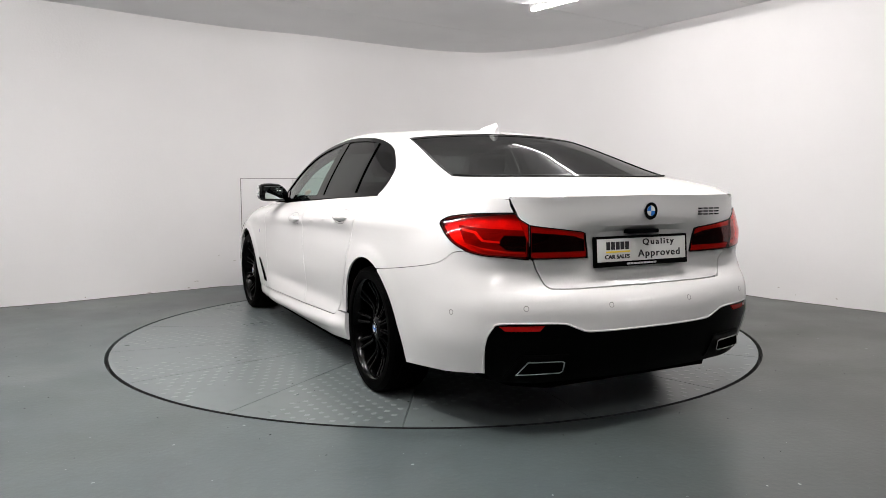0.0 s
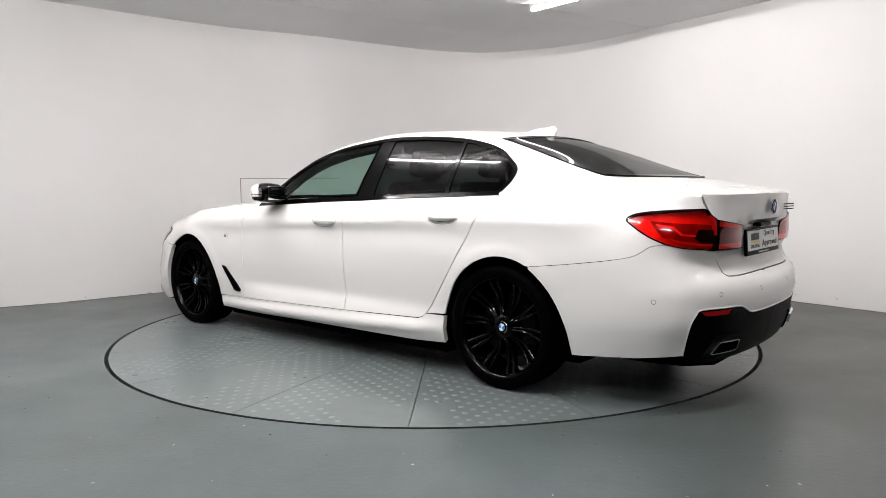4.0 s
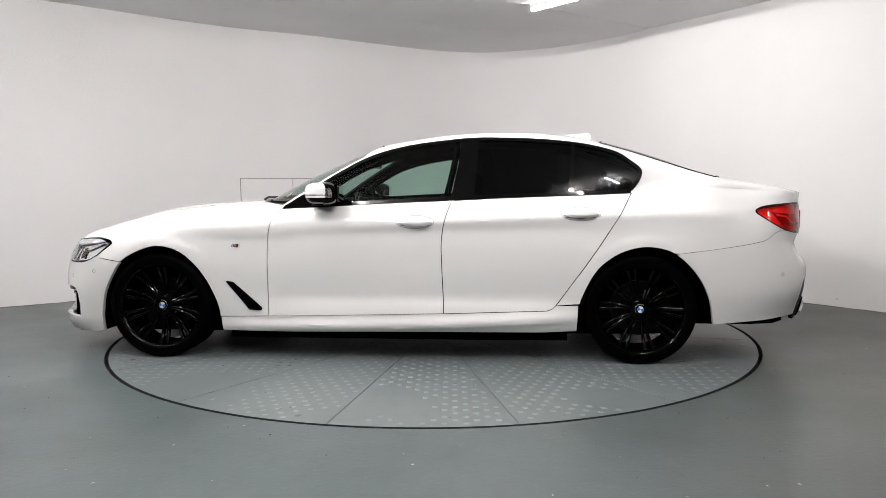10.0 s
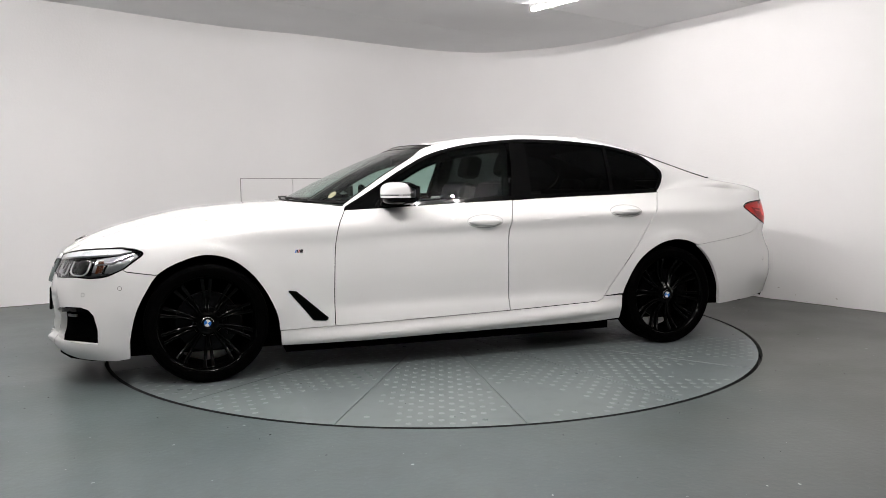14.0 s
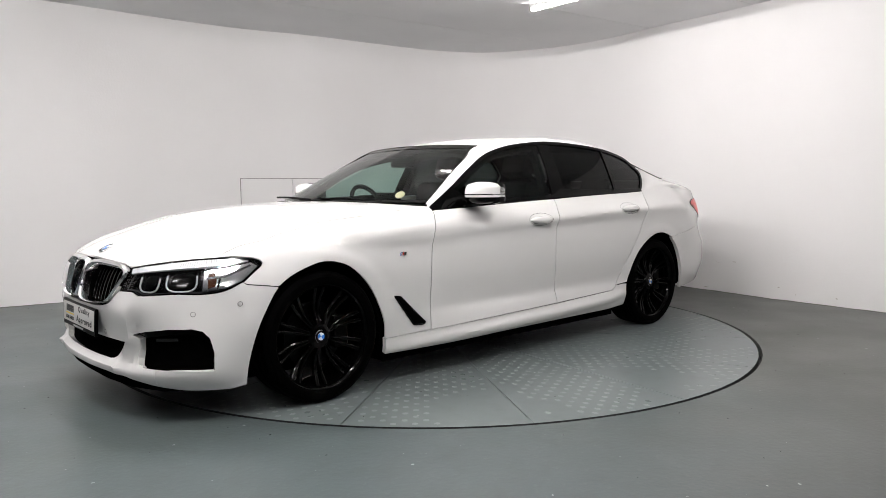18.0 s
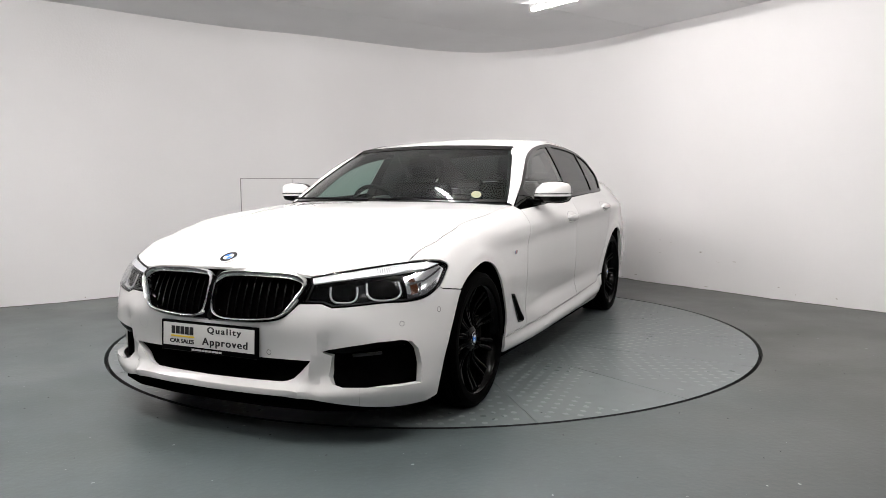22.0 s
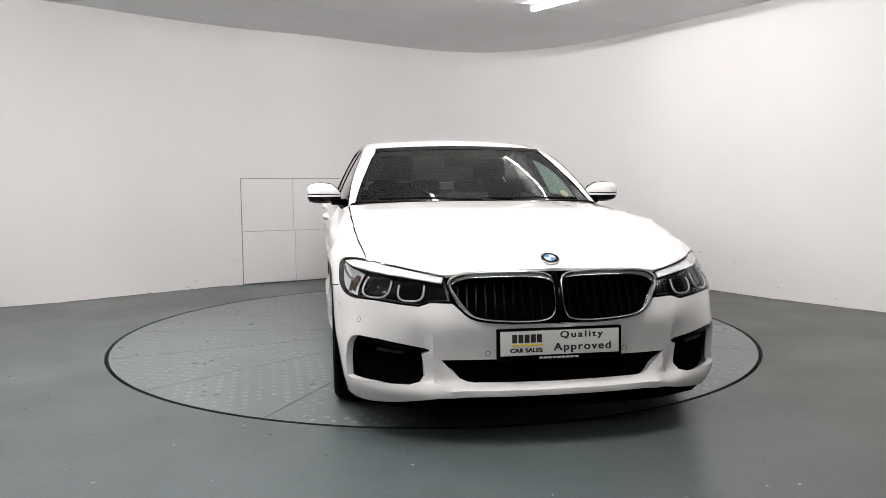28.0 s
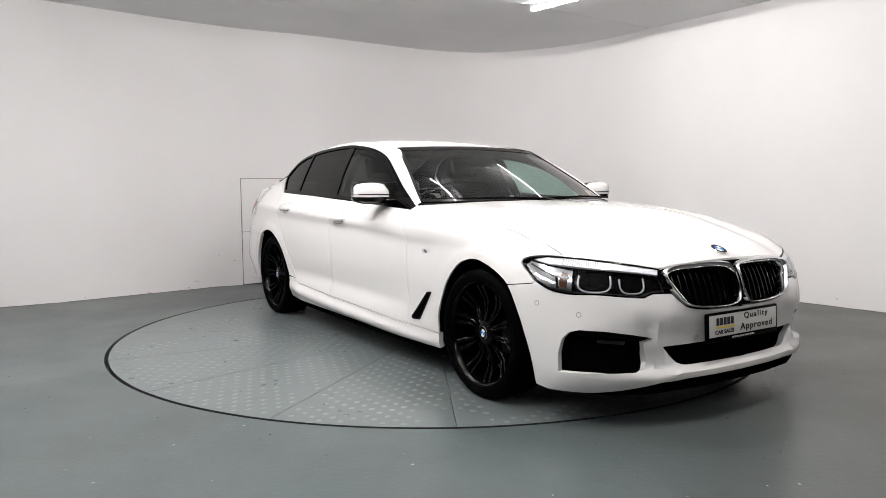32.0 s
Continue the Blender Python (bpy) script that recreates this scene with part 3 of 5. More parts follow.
body_panel("sill", [(1.905, .263), (2.215, .272), (3.308, .299)] + DOOR_R[:7] + [(4.118, .353), (4.110, .196), (1.911, .178)], gap=.0015, db=.012, depth=.03, surface=sill_skin)
body_panel("front_wing", DOOR_F[::-1] + FENDER_TOP + LAMP_REAR[1:] + [(1.12, .630), (1.262, .609)] + ARCH_F[::-1][[i for i, q in enumerate(ARCH_F[::-1]) if q[1] > .610 and q[0] < 1.4][0]:-6] + [(1.900, .263)], da=.04, db=.016)
RW = DOOR_R[6:] + C_BASE[1:] + [(5.580, .99), (5.597, .962)] + TAIL_FRONT[1:] + REAR_CUT[1:] + [q for q in ARCH_R[::-1] if q[0] < 4.69 and q[1] > .353]
RW_IN = inset(RW, GAP)
keep = range(len(DOOR_R[6:]), len(DOOR_R[6:]) + len(C_BASE) - 2)
body_panel("rear_wing", [(RW[k][0], RW[k][1] + .001) if k in keep else q for k, q in enumerate(RW_IN)], gap=0, da=.04, db=.016)

# bumpers: built in halves and joined on the middle line
def joined(name, bm, material, label="", parent=None):
    """Both halves of a part that crosses the middle line, in one mesh."""
    me = bpy.data.meshes.new(name)
    bm.to_mesh(me)
    bm2 = bmesh.new()
    bm2.from_mesh(me)
    bm2.from_mesh(mirror_mesh(me))
    mid = [f for f in bm2.faces if all(abs(v.co.y) < 1e-4 for v in f.verts)]
    bmesh.ops.delete(bm2, geom=mid, context="FACES")
    bmesh.ops.remove_doubles(bm2, verts=[v for v in bm2.verts if abs(v.co.y) < 2e-4], dist=4e-4)
    return part(name, bm2, material, parent or car, label)


SIDE_INTAKE = [(.70, .2555), (.632, .2560), (.590, .268), (.570, .295), (.585, .380), (.547, .396), (.551, .402), (.651, .424), (.773, .441), (.878, .444), (.925, .432), (.955, .40), (.972, .33), (.970, .250), (.78, .255)]
LOW_INTAKE = [(0, .265), (.36, .268), (.39, .273), (.418, .284), (.455, .318), (.496, .361), (0, .363)]
bumper_poly = ([(0, .214), (0, .265)] + LOW_INTAKE[1:-1] + [(0, .363), (0, .505)]
               + curve((.0, .505), (.10, .508), (.20, .509), (.296, .516), (.37, .532), (.418, .568), (.448, .594))[1:]
               + [(.545, .596), (.591, .580), (.655, .584)] + LAMP_LOW[::-1][1:] + [(1.12, .628), (1.2615, .607)]
               + [q for q in ARCH_F if q[0] < 1.262]
               + [(1.04, .150), (.82, .160), (.7003, .173)]
               + [(.7003, .2555)] + SIDE_INTAKE[::-1][:-1] + [(.6997, .2555), (.6997, .173), (.615, .186), (.506, .204), (.38, .213)])
joined("front_bumper", clip_sheet(bumper_poly, skin, .04, .022, .03), PAINT, "white front bumper with black openings")
both("side_intake", clip_sheet(SIDE_INTAKE, skin, .05, .03, 0, -.05), DARK, car, "black side air intake")
joined("lower_intake", clip_sheet(LOW_INTAKE, skin, .05, .03, 0, -.05), DARK, "black lower air intake")

DIFF_TOP = curve((6.2324, .457), (6.075, .457), (5.95, .459), (5.897, .464), (5.841, .486), (5.795, .502), (5.70, .508), (5.536, .508), (5.503, .486), (5.478, .442), (5.466, .378), (5.459, .29))
rear_poly = ([(4.69, .668)] + REAR_CUT[::-1][1:] + TAIL_LOW[1:] + [(5.678, .766)] + [q for q in BOOT_CUT if q[1] < .764][0:-1] + [(6.2324, .629)]
             + DIFF_TOP + [(5.24, .266), (4.918, .245)] + [q for q in ARCH_R[::-1] if q[0] > 4.692])
joined("rear_bumper", clip_sheet(inset(rear_poly, 0), skin, .04, .02, .025), PAINT, "white rear bumper with parking sensors")
joined("diffuser", clip_sheet(DIFF_TOP[::-1] + [(6.2324, .235), (5.7, .235), (5.5, .25)], skin, .05, .03, .02, -.008), PLASTIC, "black rear diffuser")
joined("boot_lid", clip_sheet([(6.2324, .636)] + [(a + .005, b + .005) for a, b in BOOT_CUT[::-1][1:]] + [(5.9, 1.026), (6.2324, 1.032)], skin, .04, .025, .02), PAINT, "white boot lid")


def coons(bottom, top, left, right, nu=18, nv=22, pw=2.0):
    """A smooth patch between four edges; left is the middle line, right the outer edge."""
    def res(c, n):
        c = spline(c, 12)
        d = np.concatenate([[0], np.cumsum(np.linalg.norm(np.diff(c, axis=0), axis=1))])
        q = np.linspace(0, d[-1], n)
        return np.stack([np.interp(q, d, c[:, i]) for i in range(3)], 1)
    b, t, l, r = res(bottom, nu), res(top, nu), res(left, nv), res(right, nv)
    rows = []
    for j in range(nv):
        v = j / (nv - 1)
        row = []
        for i in range(nu):
            u = i / (nu - 1)
            w = np.array([u, u, u ** pw])
            lin = (1 - w) * l[j] + w * r[j] + (1 - v) * b[i] + v * t[i]
            lin -= (1 - w) * (1 - v) * b[0] + w * (1 - v) * b[-1] + (1 - w) * v * t[0] + w * v * t[-1]
            row.append(lin)
        rows.append(row)
    return rows


def patch(name, rows, material, label="", thick=.014, parent=None):
    bm = grid_bm(rows)
    half = bmesh.new()
    me = bpy.data.meshes.new(name)
    bm.to_mesh(me)
    bm.free()
    half.from_mesh(me)
    half.from_mesh(mirror_mesh(me))
    bmesh.ops.remove_doubles(half, verts=[v for v in half.verts if abs(v.co.y) < 1e-3], dist=1e-3)
    out_normals(half)
    up = sum((f.normal.z for f in half.faces))
    if up < 0:
        bmesh.ops.reverse_faces(half, faces=half.faces)
    if thick:
        half.normal_update()
        rim = [e for e in half.edges if len(e.link_faces) == 1]
        made = {}
        for e in rim:
            for v in e.verts:
                if v not in made:
                    made[v] = half.verts.new(v.co - v.normal * thick)
        for e in rim:
            l = e.link_faces[0].loops[0]
            while l.edge != e:
                l = l.link_loop_next
            v1, v2 = l.vert, l.link_loop_next.vert
            half.faces.new((v2, v1, made[v1], made[v2]))
    return part(name, half, material, parent or car, label)


sk = lambda s, z: tuple(skin_raw(np.array([s]), np.array([z]))[0])
# outer edge of the pillars (on the glass house) and inner edge (roof, screens)
PAIRS = [((.72, .945), (.69, .752, .975)), ((.489, 1.083), (.54, .712, 1.075)), ((.329, 1.184), (.40, .668, 1.165)), ((.152, 1.277), (.26, .626, 1.25)),
         ((-.066, 1.339), (.10, .578, 1.342)), ((-.321, 1.375), (-.27, .572, 1.402)), ((-.539, 1.389), (-.55, .566, 1.420)), ((-.86, 1.378), (-.86, .562, 1.415)),
         ((-1.137, 1.347), (-1.10, .560, 1.388)), ((-1.34, 1.294), (-1.27, .562, 1.352)), ((-1.439, 1.227), (-1.42, .582, 1.305)), ((-1.5, 1.168), (-1.57, .605, 1.253)),
         ((-1.486, 1.101), (-1.72, .626, 1.200))]
outer = [tuple(glass_raw(np.array([a]), np.array([b]))[0]) for (a, b), _ in PAIRS]
inner = [q for _, q in PAIRS]
for (s, z), q in (((4.431, 1.026), (-1.85, .642, 1.156)), ((4.6, 1.05), (-1.97, .655, 1.120)), ((4.9, 1.058), (-2.07, .662, 1.102)), ((5.15, 1.045), (-2.2, .662, 1.082)),
                  ((5.37, 1.03), (-2.33, .652, 1.060)), ((5.572, 1.018), (-2.44, .628, 1.030))):
    outer.append(sk(s, z))
    inner.append(q)
oc, ic = spline(outer, 6), spline(inner, 6)
rows = []
for r in np.linspace(0, 1, 7):
    row = []
    for k, (a, b) in enumerate(zip(oc, ic)):
        p = a * (1 - r) + b * r
        f = k / (len(oc) - 1)
        swell = .010 if f < .55 else (.012 if f < .9 else .006)
        p = p + np.array([0, .75, .65]) * swell * 4 * r * (1 - r)
        row.append(p)
    rows.append(row)
both("roof_pillar", out_normals(grid_bm(rows)), PAINT, car, "white pillar and roof rail")

hs = [tuple(q) for q in hood_edge()]
front = [sk(s, z) for s, z in ((0, .727), (.164, .725), (.303, .722), (.412, .717), (.481, .706), (.60, .722), (.735, .738), (.87, .746), (1.0, .751))]
hood_mid = [(1.02, 0, .985), (1.21, 0, .974), (1.51, 0, .951), (1.765, 0, .908), (2.05, 0, .828), (2.2, 0, .767), front[0]]
cowl = [(1.02, 0, .985), (.99, .3, .983), (.90, .55, .976), (.80, .70, .965), hs[0]]
patch("bonnet", coons(cowl, front, hood_mid, hs, 26, 72, 2.4), PAINT, "white bonnet with soft creases")

WS_TOP = [(.165, 0, 1.360), (.155, .25, 1.356), (.13, .45, 1.349), (.10, .578, 1.342)]
WS_LOW = [(.985, 0, .985), (.945, .3, .983), (.84, .58, .978), (.69, .752, .975)]
patch("windscreen", coons(WS_LOW, WS_TOP, [WS_LOW[0], (.74, 0, 1.11), (.46, 0, 1.242), WS_TOP[0]], inner[:5], 16, 14, 2), GLASS, "clear windscreen", 0)
RW_TOP = [(-1.32, 0, 1.384), (-1.315, .25, 1.378), (-1.30, .45, 1.363), (-1.27, .562, 1.352)]
RW_LOW = [(-2.07, 0, 1.118), (-2.06, .3, 1.118), (-2.02, .52, 1.120), (-1.97, .655, 1.125)]
patch("roof", coons(WS_TOP, RW_TOP, [WS_TOP[0], (0, 0, 1.392), (-.2, 0, 1.422), (-.4, 0, 1.440), (-.62, 0, 1.449), (-.87, 0, 1.444), (-1.12, 0, 1.422), RW_TOP[0]], inner[4:10], 16, 24, 2.2), PAINT, "white roof")
patch("rear_screen", coons(RW_TOP, RW_LOW, [RW_TOP[0], (-1.6, 0, 1.300), (-1.85, 0, 1.205), RW_LOW[0]], inner[9:15], 16, 14, 2), TINT_REAR, "dark tinted rear screen", 0)
boot_back = [sk(s, z) for s, z in ((6.2324, 1.032), (5.9, 1.026), (5.7, 1.022), (5.576, 1.020))]
patch("boot_top", coons(RW_LOW, boot_back, [RW_LOW[0], (-2.25, 0, 1.085), (-2.45, 0, 1.055), boot_back[0]], inner[14:], 16, 14, 2), PAINT, "white boot deck")

# dark shell behind the gaps
core = [(1.911, .17), (4.110, .19)] + ARCH_R + [(5.4, .28), (6.2324, .26), (6.2324, 1.0), (5.5, .98), (4.9, 1.02), (4.431, 1.0), (2.3, .92), (1.7, .86), (1.2, .76), (.7, .70), (0, .69), (0, .23), (.7, .21)] + ARCH_F[::-1]
core = [(a, min(b, .99)) for a, b in core]
both("inner_shell", clip_sheet(core, skin, .12, .08, 0, -.055), DARK, car, "dark inner structure")
def tray(stations, z0, z1):
    """A flat closed pan under the body: half widths along the car."""
    bm = grid_bm([[(x, -w, z0) for x, w in stations], [(x, w, z0) for x, w in stations], [(x, w, z1) for x, w in stations], [(x, -w, z1) for x, w in stations]], close_v=True)
    for k in (0, len(stations) - 1):
        x, w = stations[k]
        bm.faces.new([bm.verts.new(q) for q in ((x, -w, z0), (x, w, z0), (x, w, z1), (x, -w, z1))])
    return out_normals(bm)


# pans set low and wide: their black edges stand in for under-car shade
part("underbody", tray([(-1.06, .82), (-.5, .83), (.5, .83), (1.06, .82)], .122, .22), DARK, car, "dark underbody, set low to read as shade below the sills")
part("front_undertray", tray([(1.06, .64), (1.92, .64)], .125, .25), DARK, car)
part("front_splitter", tray([(1.92, .84), (2.08, .79), (2.20, .68), (2.28, .50), (2.315, .25), (2.32, .0)], .148, .21), DARK, car, "black pan behind the front lip, added to deepen the shade")
part("rear_undertray", tray([(-1.80, .60), (-1.06, .64)], .130, .25), DARK, car)
part("rear_pan", tray([(-2.46, .46), (-2.36, .58), (-2.2, .62), (-1.80, .62)], .20, .29), DARK, car)
for hx in (1.4875, -1.4875):
    both("wheel_arch_liner", out_normals(grid_bm([[(hx + .40 * math.cos(a), y, .335 + .385 * math.sin(a)) for a in np.linspace(-.12, math.pi + .12, 24)] for y in (.50, .885)])), DARK, car, "black wheel arch liner")
    both("arch_back", out_normals(grid_bm([[(hx + dx, .50, z) for dx in (-.40, .40)] for z in (.24, .75)])), DARK, car)
part("cowl", grid_bm([[(a + .04, y, z - .012) for a, y, z in WS_PTS] for WS_PTS in [[(q[0], sg * q[1], q[2]) for sg, q in [(-1, w) for w in WS_LOW[::-1]] + [(1, w) for w in WS_LOW[1:]]]]]
                         + [[(q[0] - .03, sg * q[1], q[2] - .006) for sg, q in [(-1, w) for w in WS_LOW[::-1]] + [(1, w) for w in WS_LOW[1:]]]]), PLASTIC, car, "black plastic cowl below the windscreen")


# side windows
DLO = curve((-.30, .987), (-.807, 1.005), (-1.175, 1.016), (-1.425, 1.026)) + curve((-1.43, 1.030), (-1.486, 1.101), (-1.5, 1.168), (-1.439, 1.229), (-1.34, 1.294), (-1.137, 1.347), (-.86, 1.378),
            (-.539, 1.389), (-.321, 1.375), (-.066, 1.339), (.152, 1.277), (.329, 1.184), (.489, 1.083), (.715, .940)) + curve((.70, .934), (.411, .950), (-.29, .986))
DLO_IN = inset(DLO, .021)
both("window_surround", ring_sheet(DLO, DLO_IN, house, .004, .012), BLACK, car, "gloss black window surround")
both("front_window", clip_sheet(curve((-.33, .99), (-.36, 1.2), (-.385, 1.372)) + curve((-.30, 1.362), (-.066, 1.325), (.152, 1.263), (.329, 1.17), (.46, 1.08), (.66, .95)) + [(.40, .958)], house, .06, .05, 0, -.004), GLASS, car, "clear side window")
both("rear_window", clip_sheet([(-.48, .995), (-.505, 1.38), (-.86, 1.37), (-1.10, 1.347), (-1.06, 1.012)], house, .06, .05, 0, -.004), TINT, car, "dark privacy window")
both("quarter_window", clip_sheet([(-1.07, 1.012), (-1.10, 1.346), (-1.33, 1.288), (-1.43, 1.222), (-1.487, 1.165), (-1.475, 1.10), (-1.42, 1.03)], house, .06, .05, 0, -.004), TINT, car, "dark privacy quarter window")
both("centre_pillar", clip_sheet([(-.345, .992), (-.385, 1.2), (-.405, 1.374), (-.515, 1.378), (-.50, 1.15), (-.485, 1.0)], house, .06, .05, .01, .001), BLACK, car, "gloss black centre pillar")
both("window_divider", clip_sheet([(-1.055, 1.018), (-1.085, 1.345), (-1.105, 1.342), (-1.085, 1.018)], house, .06, .05, .01, .003), BLACK, car)
both("mirror_sail", clip_sheet([(.70, .944), (.40, .958), (.36, .968), (.50, 1.06)], house, .06, .05, .01, .001), BLACK, car, "black mirror mount")

LINING = curve((-.33, .990), (-.352, 1.1), (-.372, 1.2), (-.392, 1.350))[:-1] + curve((-.385, 1.370), (-.30, 1.362), (-.066, 1.325), (.152, 1.263), (.329, 1.17), (.46, 1.08), (.66, .953))[:-1] + curve((.64, .950), (.40, .958), (0, .975), (-.31, .990))[:-1]
both("window_lining", ring_sheet(LINING, inset(LINING, .034), house, -.020, .045), DARK, car, "black inner frame of the door window")


def sheet_line(points, r):
    return out_normals(sweep(points, r, 6))


def full_edge(pts):
    return [(q[0], -q[1], q[2]) for q in pts[::-1]] + [tuple(q) for q in pts[1:]]


for nm, low, top, side in (("windscreen_seal", WS_LOW, WS_TOP, inner[:5]), ("rear_screen_seal", RW_LOW, RW_TOP, inner[9:15])):
    part(nm, sheet_line(spline(full_edge(low), 5), .006), PLASTIC, car, "black rubber seal")
    part(nm, sheet_line(spline(full_edge(top), 5), .005), PLASTIC, car)
    both(nm, sheet_line(spline(side, 4), .005), PLASTIC, car)

def glass_band(name, rws, lift):
    """A black painted margin of a screen, a hair outside the glass."""
    patch(name, [[q + np.array([0, 0, lift]) for q in r] for r in rws], BAND, "black painted screen edge", 0)


ws_rows = coons(WS_LOW, WS_TOP, [WS_LOW[0], (.74, 0, 1.11), (.46, 0, 1.242), WS_TOP[0]], inner[:5], 16, 56, 2)
glass_band("windscreen_band", ws_rows[51:], .003)
glass_band("windscreen_band", ws_rows[:3], .003)
rw_rows = coons(RW_TOP, RW_LOW, [RW_TOP[0], (-1.6, 0, 1.300), (-1.85, 0, 1.205), RW_LOW[0]], inner[9:15], 16, 56, 2)
glass_band("rear_screen_band", rw_rows[:3], .003)
glass_band("rear_screen_band", rw_rows[53:], .003)

# inside faces of pillars and roof
trim_rows = [[np.array(p) - np.array([0, .022, .012]) for p in r] for r in rows]
both("pillar_lining", grid_bm(trim_rows), TRIM, car, "dark pillar lining")
lin = coons(WS_TOP, RW_TOP, [WS_TOP[0], (0, 0, 1.392), (-.2, 0, 1.422), (-.4, 0, 1.440), (-.62, 0, 1.449), (-.87, 0, 1.444), (-1.12, 0, 1.422), RW_TOP[0]], inner[4:10], 8, 12, 2.2)
patch("headliner", [[q - np.array([0, 0, .03]) for q in r] for r in lin], HEADLINER, "dark headliner", 0)


# ---- door mirrors ----
def mirror_shell(z0, z1, grow=0.0, back=0.0):
    """Rounded housing, a loft of rounded sections from the root outwards."""
    secs = []
    for y, xc, hx, zc, hz in ((.835, .40, .035, 1.005, .030), (.86, .41, .07, 1.02, .052), (.90, .42, .092, 1.035, .066), (.96, .425, .10, 1.036, .072), (1.01, .415, .094, 1.036, .068), (1.038, .40, .078, 1.036, .058), (1.050, .39, .05, 1.036, .038)):
        sec = []
        for k in range(20):
            a = 2 * math.pi * k / 20
            ca, sa = math.cos(a), math.sin(a)
            px = xc + (hx + grow) * math.copysign(abs(ca) ** .62, ca)
            pz = zc - .004 + (hz * .88 + grow) * math.copysign(abs(sa) ** .62, sa)
            sec.append((min(px, xc - back) if back else px, y, min(max(pz, z0), z1)))
        secs.append(sec)
    bm = grid_bm(secs, close_u=True)
    bm.faces.new([v for v in bm.verts][-20:])
    bm.faces.new([v for v in bm.verts][:20])
    bmesh.ops.remove_doubles(bm, verts=bm.verts, dist=1e-5)
    return out_normals(bm)


for sg in (1, -1):
    def flip(bm):
        if sg < 0:
            bmesh.ops.transform(bm, matrix=Matrix.Diagonal((1, -1, 1, 1)), verts=bm.verts)
            bmesh.ops.reverse_faces(bm, faces=bm.faces)
        return bm
    cap = part("door_mirror", flip(mirror_shell(1.008, 2, .002)), PAINT, car, "white door mirror with a black lower half")
    part("mirror_base", flip(mirror_shell(.5, 1.0075)), BLACK, cap, "gloss black mirror base")
    part("mirror_indicator", flip(mirror_shell(1.0205, 1.0265, .0042)), BLACK, cap, "thin dark indicator strip")
    part("mirror_bezel", flip(mirror_shell(.5, 2, .005, .012)), BLACK, cap, "black mirror edge")
    part("mirror_glass", flip(box(bmesh.new(), .306, .314, .885, 1.022, .985, 1.076, .003)), MIRROR, cap, "mirror glass")
    part("mirror_arm", flip(box(bmesh.new(), .39, .50, .79, .90, .955, .995, .012)), BLACK, cap)

# ---- handles, vents, badges on the side ----
def handle_at(s, z):
    rows_ = []
    for t in np.linspace(-1, 1, 15):
        hz = .020 * (1 - abs(t) ** 3.2) + .0015
        out = .032 * (1 - abs(t) ** 4) + .001
        r = []
        for a in np.linspace(0, math.pi, 9):
            r.append(tuple(skin(np.array([s + t * .108]), np.array([z + hz * math.cos(a)]), out * math.sin(a) - .001)[0][0]))
        rows_.append(r)
    return out_normals(grid_bm(rows_))


def ellipse(s, z, a, b, n=28):
    return [(s + a * math.cos(2 * math.pi * k / n), z + b * math.sin(2 * math.pi * k / n)) for k in range(n)]


# no cup is cut: a flat dark ring and crescent paint its shade
for ds, dz, door_name in ((3.137, .858, 0), (4.125, .905, 1)):
    both("handle_recess", ring_sheet(ellipse(ds, dz, .116, .040), ellipse(ds, dz, .1140, .0378), skin, .0008, 0), DARK_INK, car, "thin painted shadow line of the handle cup")
    both("door_handle", handle_at(ds, dz - .004), PAINT, car, "white door handle")
    both("handle_gap", clip_sheet([(ds - .10, dz - .020), (ds, dz - .029), (ds + .10, dz - .019), (ds, dz - .021)], skin, .04, .03, 0, .0016), DARK, car)
VENT = [(1.95, .487), (1.955, .492), (1.995, .486), (2.003, .480), (2.175, .325), (2.172, .312), (2.155, .307), (2.090, .313)]
vent = both("wing_vent", clip_sheet(VENT, skin, .04, .03, .012, .004), BLACK, car, "black wing vent")
both("vent_slot", clip_sheet(inset(VENT, .010), skin, .04, .03, 0, .0055), DARK, car, "dark vent opening")
for k, m_ in enumerate((BLUE, INK, RED)):
    both("wing_badge", clip_sheet([(1.990 + .009 * k, .704), (1.996 + .009 * k, .704), (2.002 + .009 * k, .722), (1.996 + .009 * k, .722)], skin, .04, .03, 0, .002), m_, car)
both("wing_badge", clip_sheet([(2.017, .704), (2.034, .704), (2.037, .722), (2.022, .722)], skin, .04, .03, .001, .002), CHROME, car, "small chrome wing badge")


def sensor(s, z, r=.0115):
    both("parking_sensor", ring_sheet(ellipse(s, z, r, r, 20), ellipse(s, z, r - .0022, r - .0022, 20), skin, .0008, 0), DARK_INK, car, "round parking sensor")


for s_, z_ in ((.885, .509), (at_front(.30), .387), (1.085, .545), (5.641, .571), (6.02, .566), (5.322, .543)):
    sensor(s_, z_)
tow = ring_sheet(ellipse(at_front(.425), .462, .031, .031, 32), ellipse(at_front(.425), .462, .0298, .0298, 32), skin, .0008, 0)
tow_ob = part("tow_cover", tow, GREY_INK, car, "round tow-eye cover")
tow_ob.data.transform(Matrix.Diagonal((1, -1, 1, 1)))
tow_ob.data.flip_normals()

